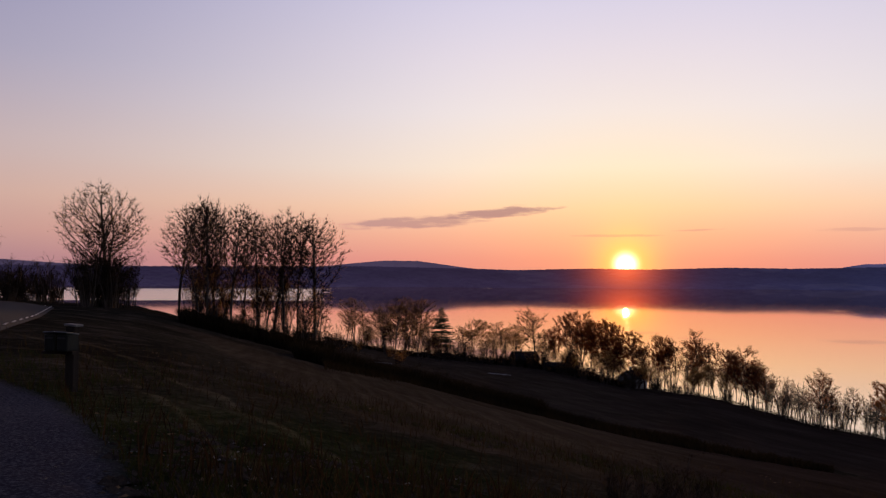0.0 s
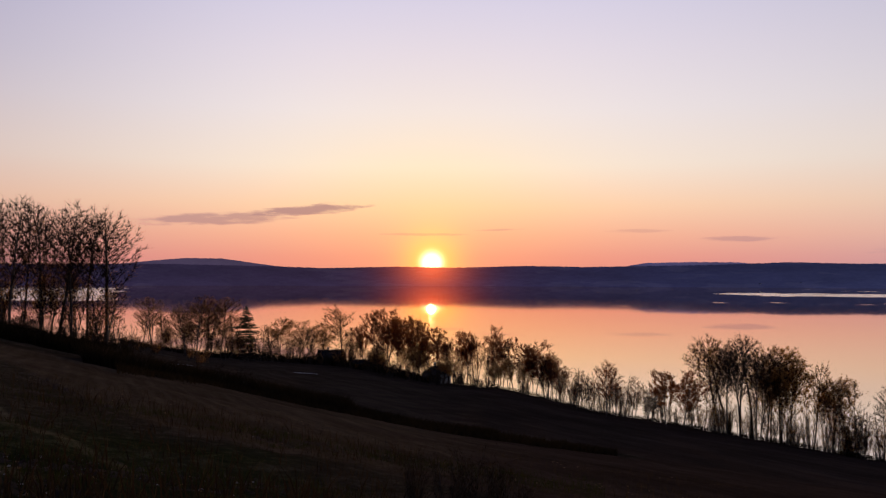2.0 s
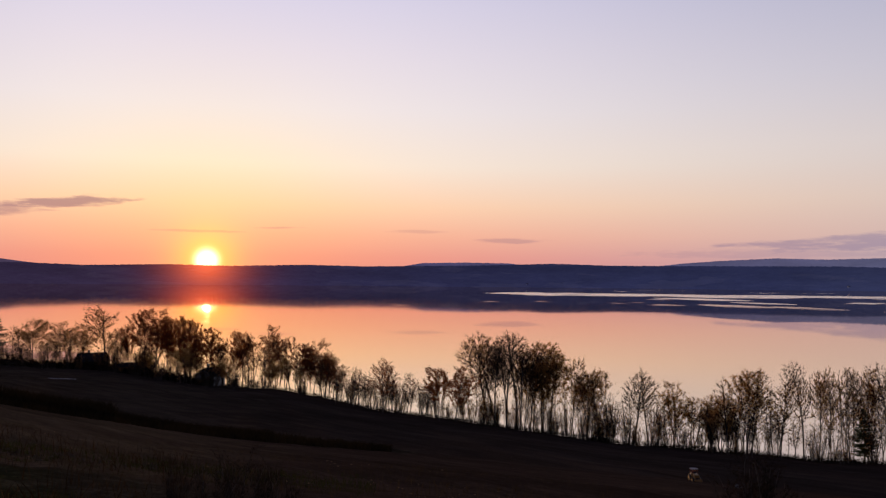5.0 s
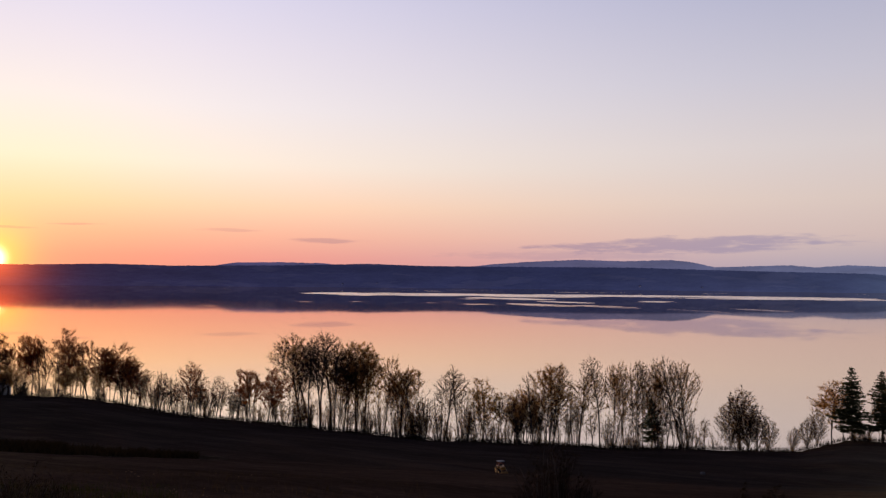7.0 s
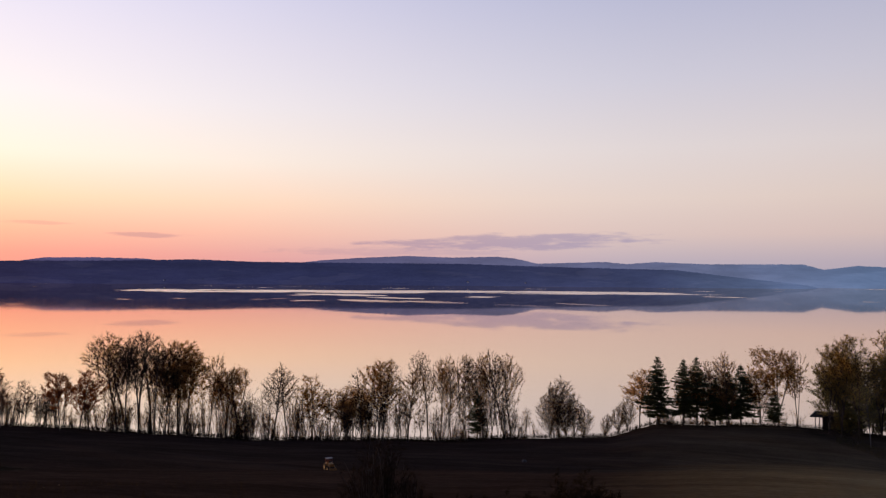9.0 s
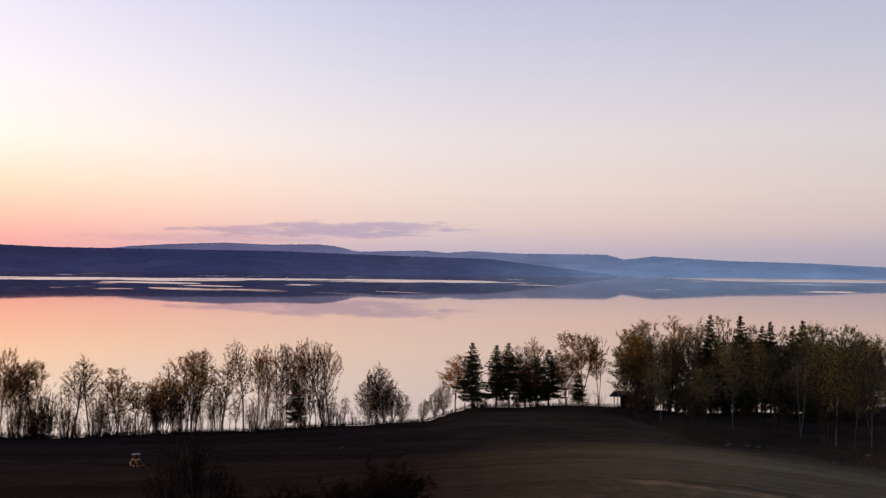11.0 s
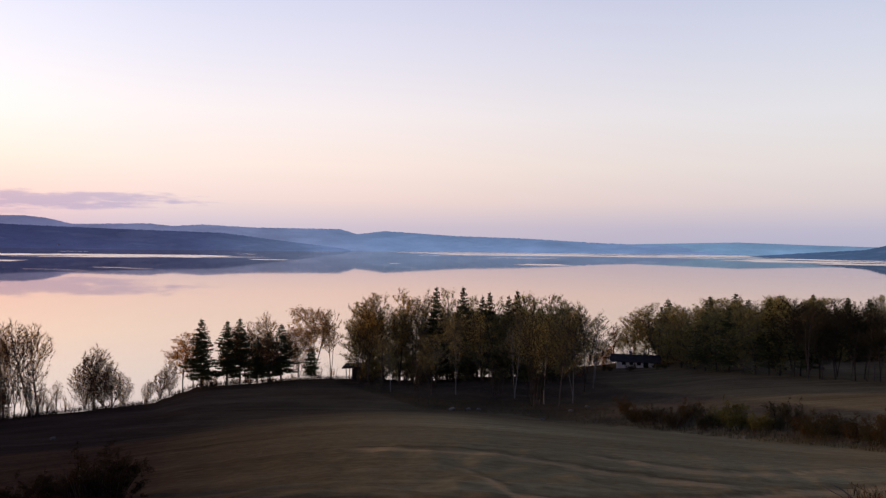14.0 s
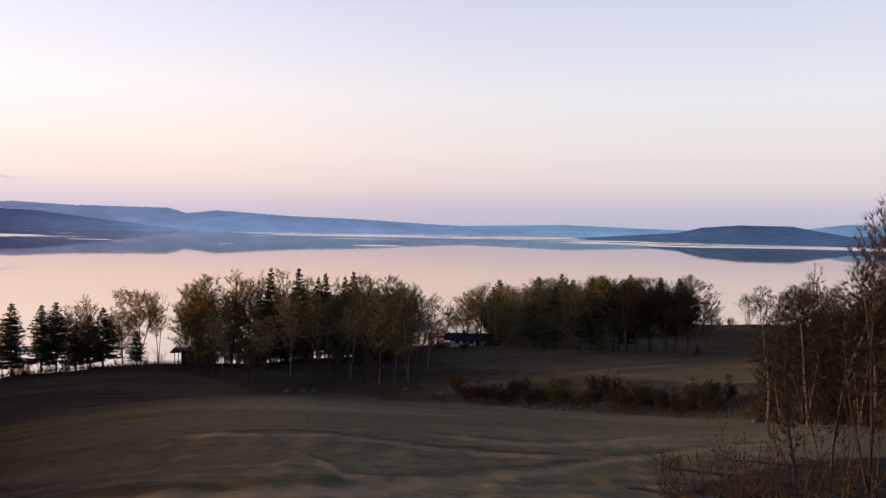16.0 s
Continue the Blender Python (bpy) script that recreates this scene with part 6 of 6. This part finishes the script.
def scatter(heads, ranges):
    return lambda rng: (rng.uniform(*heads), ranges[0] + (ranges[1] - ranges[0]) * rng.random() ** 1.5)


lumps("clods", 900, scatter((-22, 45), (5, 40)), 0.03, clod_soil, "pale chips and clods on the trodden bank", 21)
lumps("bank_clods", 2600, scatter((-21, 14), (8, 24)), 0.07, clod_dark, "dark earth clods turned up on the bank", 23)
lumps("chips", 220, scatter((-15, 8), (8.5, 22)), 0.024, pale_stone, "pale chips and dry leaves scattered on the bank", 24)
lumps("edge_clods", 420, lambda rng: (lambda a: (a, float(np.interp(a, (-16, -12, -9, -5.5, -2.5, 4, 10), (46, 32, 24, 19, 17, 17, 15)) * rng.gauss(1.0, 0.05))))(rng.uniform(-15, 10)), 0.10, clod_dark, "clods along the edge of the bank", 25)
lumps("stone_row", 60, lambda rng: (lambda u: (-5.7 + 2.2 * u, 133 + 32 * u + rng.gauss(0, 0.8)))(rng.random()), 0.22, pale_stone, "pale field stones cleared into a row", 26)
lumps("stone_row", 34, lambda rng: (lambda u: (3.0 + 1.8 * u, 198 + 4 * u + rng.gauss(0, 0.8)))(rng.random()), 0.24, pale_stone, "pale field stones cleared into a row", 27)
lumps("pebbles", 1800, scatter((-36, -8), (3.5, 15)), 0.012, stone, "grey pebbles on the gravel pull-in", 22)


# ---- fallen branches on the bank ----
def make_fallen_branch(heading, r, turn, length, seed):
    rng = random.Random(seed)
    pts = curve_points(rng, Vector((0, 0, 0)), Vector((1, 0.1, 0.02)), length, 7, 0.08, 0.0)
    for q in pts:
        q.z = 0.03 + abs(q.z) * 0.3
    ob = new("fallen_branch")
    main = Wood()
    main.limb(pts, [0.035 * (1 - 0.6 * i / 7) for i in range(8)], 7)
    stem = new("stem", main.mesh("stem", dead_wood, True))
    stem.parent = ob
    for i in range(4):
        p, d = at_share(pts, rng.uniform(0.25, 0.95))
        w = Wood()
        w.limb(curve_points(rng, p, d + Vector((0, rng.choice((-1, 1)) * 0.8, 0.4)), rng.uniform(0.2, 0.6), 3, 0.2, 0.0), [0.014, 0.011, 0.008, 0.004], 4)
        twig = new("side_branch", w.mesh("side_branch", dead_wood, True))
        twig.parent = ob
    ob.matrix_basis = Matrix.Translation(spot(heading, r, 0.02)) @ Matrix.Rotation(radians(turn), 4, "Z")
    tagged(ob, "bleached fallen branch lying in the bank's dead grass", "branch", "fallen branches")


make_fallen_branch(115.4, 14.0, 58, 1.7, 3)
make_fallen_branch(119.4, 17.5, 66, 2.0, 4)
make_fallen_branch(113.0, 10.5, 62, 1.1, 5)

# ---- grass and stalks ----
def blades(name, count, place, height, wide, mat, label, bend=0.35, seed=1):
    rng = random.Random(seed)
    verts, faces = [], []
    for _ in range(count):
        a, r = place(rng)
        p = spot(a, r, -0.03)
        h = height * rng.uniform(0.5, 1.3)
        t = rng.uniform(0, 2 * math.pi)
        side = Vector((math.cos(t), math.sin(t), 0)) * wide * rng.uniform(0.6, 1.3)
        tip = Vector((rng.gauss(0, bend) * h, rng.gauss(0, bend) * h, h))
        mid_ = Vector((tip.x * 0.35, tip.y * 0.35, h * 0.58))
        n = len(verts)
        verts += [tuple(p - side), tuple(p + side), tuple(p + mid_ + side * 0.7), tuple(p + mid_ - side * 0.7), tuple(p + tip)]
        faces += [(n, n + 1, n + 2, n + 3), (n + 3, n + 2, n + 4)]
    return tagged(new(name, mesh_of(name, verts, faces, [mat])), label, "grass", kind="stuff")


def clumped(heads, ranges, tight):
    def place(rng):
        while True:
            a, r = rng.uniform(*heads), ranges[0] + (ranges[1] - ranges[0]) * rng.random() ** 1.6
            x, y = r * math.sin(radians(a)), r * math.cos(radians(a))
            if x < float(np.interp(y, (-8, 2.6, 6.0, 9.4, 13.0, 18.0), (2.6, 0.4, -1.9, -3.7, -5.9, -10.5))) + 0.15 and y < 17.0:
                continue
            if noise.noise(Vector((x * tight, y * tight, 2.0))) + rng.uniform(-0.3, 0.3) > 0.0:
                return a, r
    return place


blades("verge_grass", 26000, clumped((-29, 24), (4.0, 26), 0.8), 0.16, 0.006, verge_grass, "short green grass of the road verge", seed=2)
blades("dry_grass", 9000, clumped((-29, 40), (5.0, 40), 0.5), 0.24, 0.006, dry_grass, "straw-coloured dead grass on the bank", seed=3)
blades("weed_stalks", 2200, clumped((-24, 12), (7.0, 30), 0.7), 0.42, 0.009, weed_stalk, "dark withered weeds in tussocks on the bank", seed=8)
blades("bank_grass", 1800, clumped((109, 127), (7.0, 20), 0.6), 0.24, 0.007, dry_grass, "straw-coloured dead grass on the bank", seed=4)
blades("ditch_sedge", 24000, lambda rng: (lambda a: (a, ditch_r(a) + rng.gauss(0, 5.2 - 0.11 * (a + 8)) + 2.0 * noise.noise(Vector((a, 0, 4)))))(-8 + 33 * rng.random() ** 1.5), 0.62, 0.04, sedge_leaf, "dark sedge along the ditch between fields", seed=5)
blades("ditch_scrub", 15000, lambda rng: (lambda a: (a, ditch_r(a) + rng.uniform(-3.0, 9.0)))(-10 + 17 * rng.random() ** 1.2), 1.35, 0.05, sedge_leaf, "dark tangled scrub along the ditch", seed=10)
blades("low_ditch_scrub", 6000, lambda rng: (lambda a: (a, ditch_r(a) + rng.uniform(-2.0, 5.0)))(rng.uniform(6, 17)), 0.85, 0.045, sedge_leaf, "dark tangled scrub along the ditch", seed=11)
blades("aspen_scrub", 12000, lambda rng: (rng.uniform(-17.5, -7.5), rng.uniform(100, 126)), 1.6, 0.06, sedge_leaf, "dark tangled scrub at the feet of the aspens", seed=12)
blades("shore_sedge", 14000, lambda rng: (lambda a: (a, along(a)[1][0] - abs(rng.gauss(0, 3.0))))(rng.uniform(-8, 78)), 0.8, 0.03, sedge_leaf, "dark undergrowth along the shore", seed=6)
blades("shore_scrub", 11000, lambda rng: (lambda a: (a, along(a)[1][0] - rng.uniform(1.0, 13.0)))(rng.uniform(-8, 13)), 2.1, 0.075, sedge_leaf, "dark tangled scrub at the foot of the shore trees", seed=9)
blades("strip_grass", 12000, lambda rng: (lambda a: (a, strip_r(a) + rng.uniform(0, 16)))(rng.uniform(78, 124)), 0.45, 0.025, thicket_leaf, "rough dead grass in the strip below the field", seed=7)
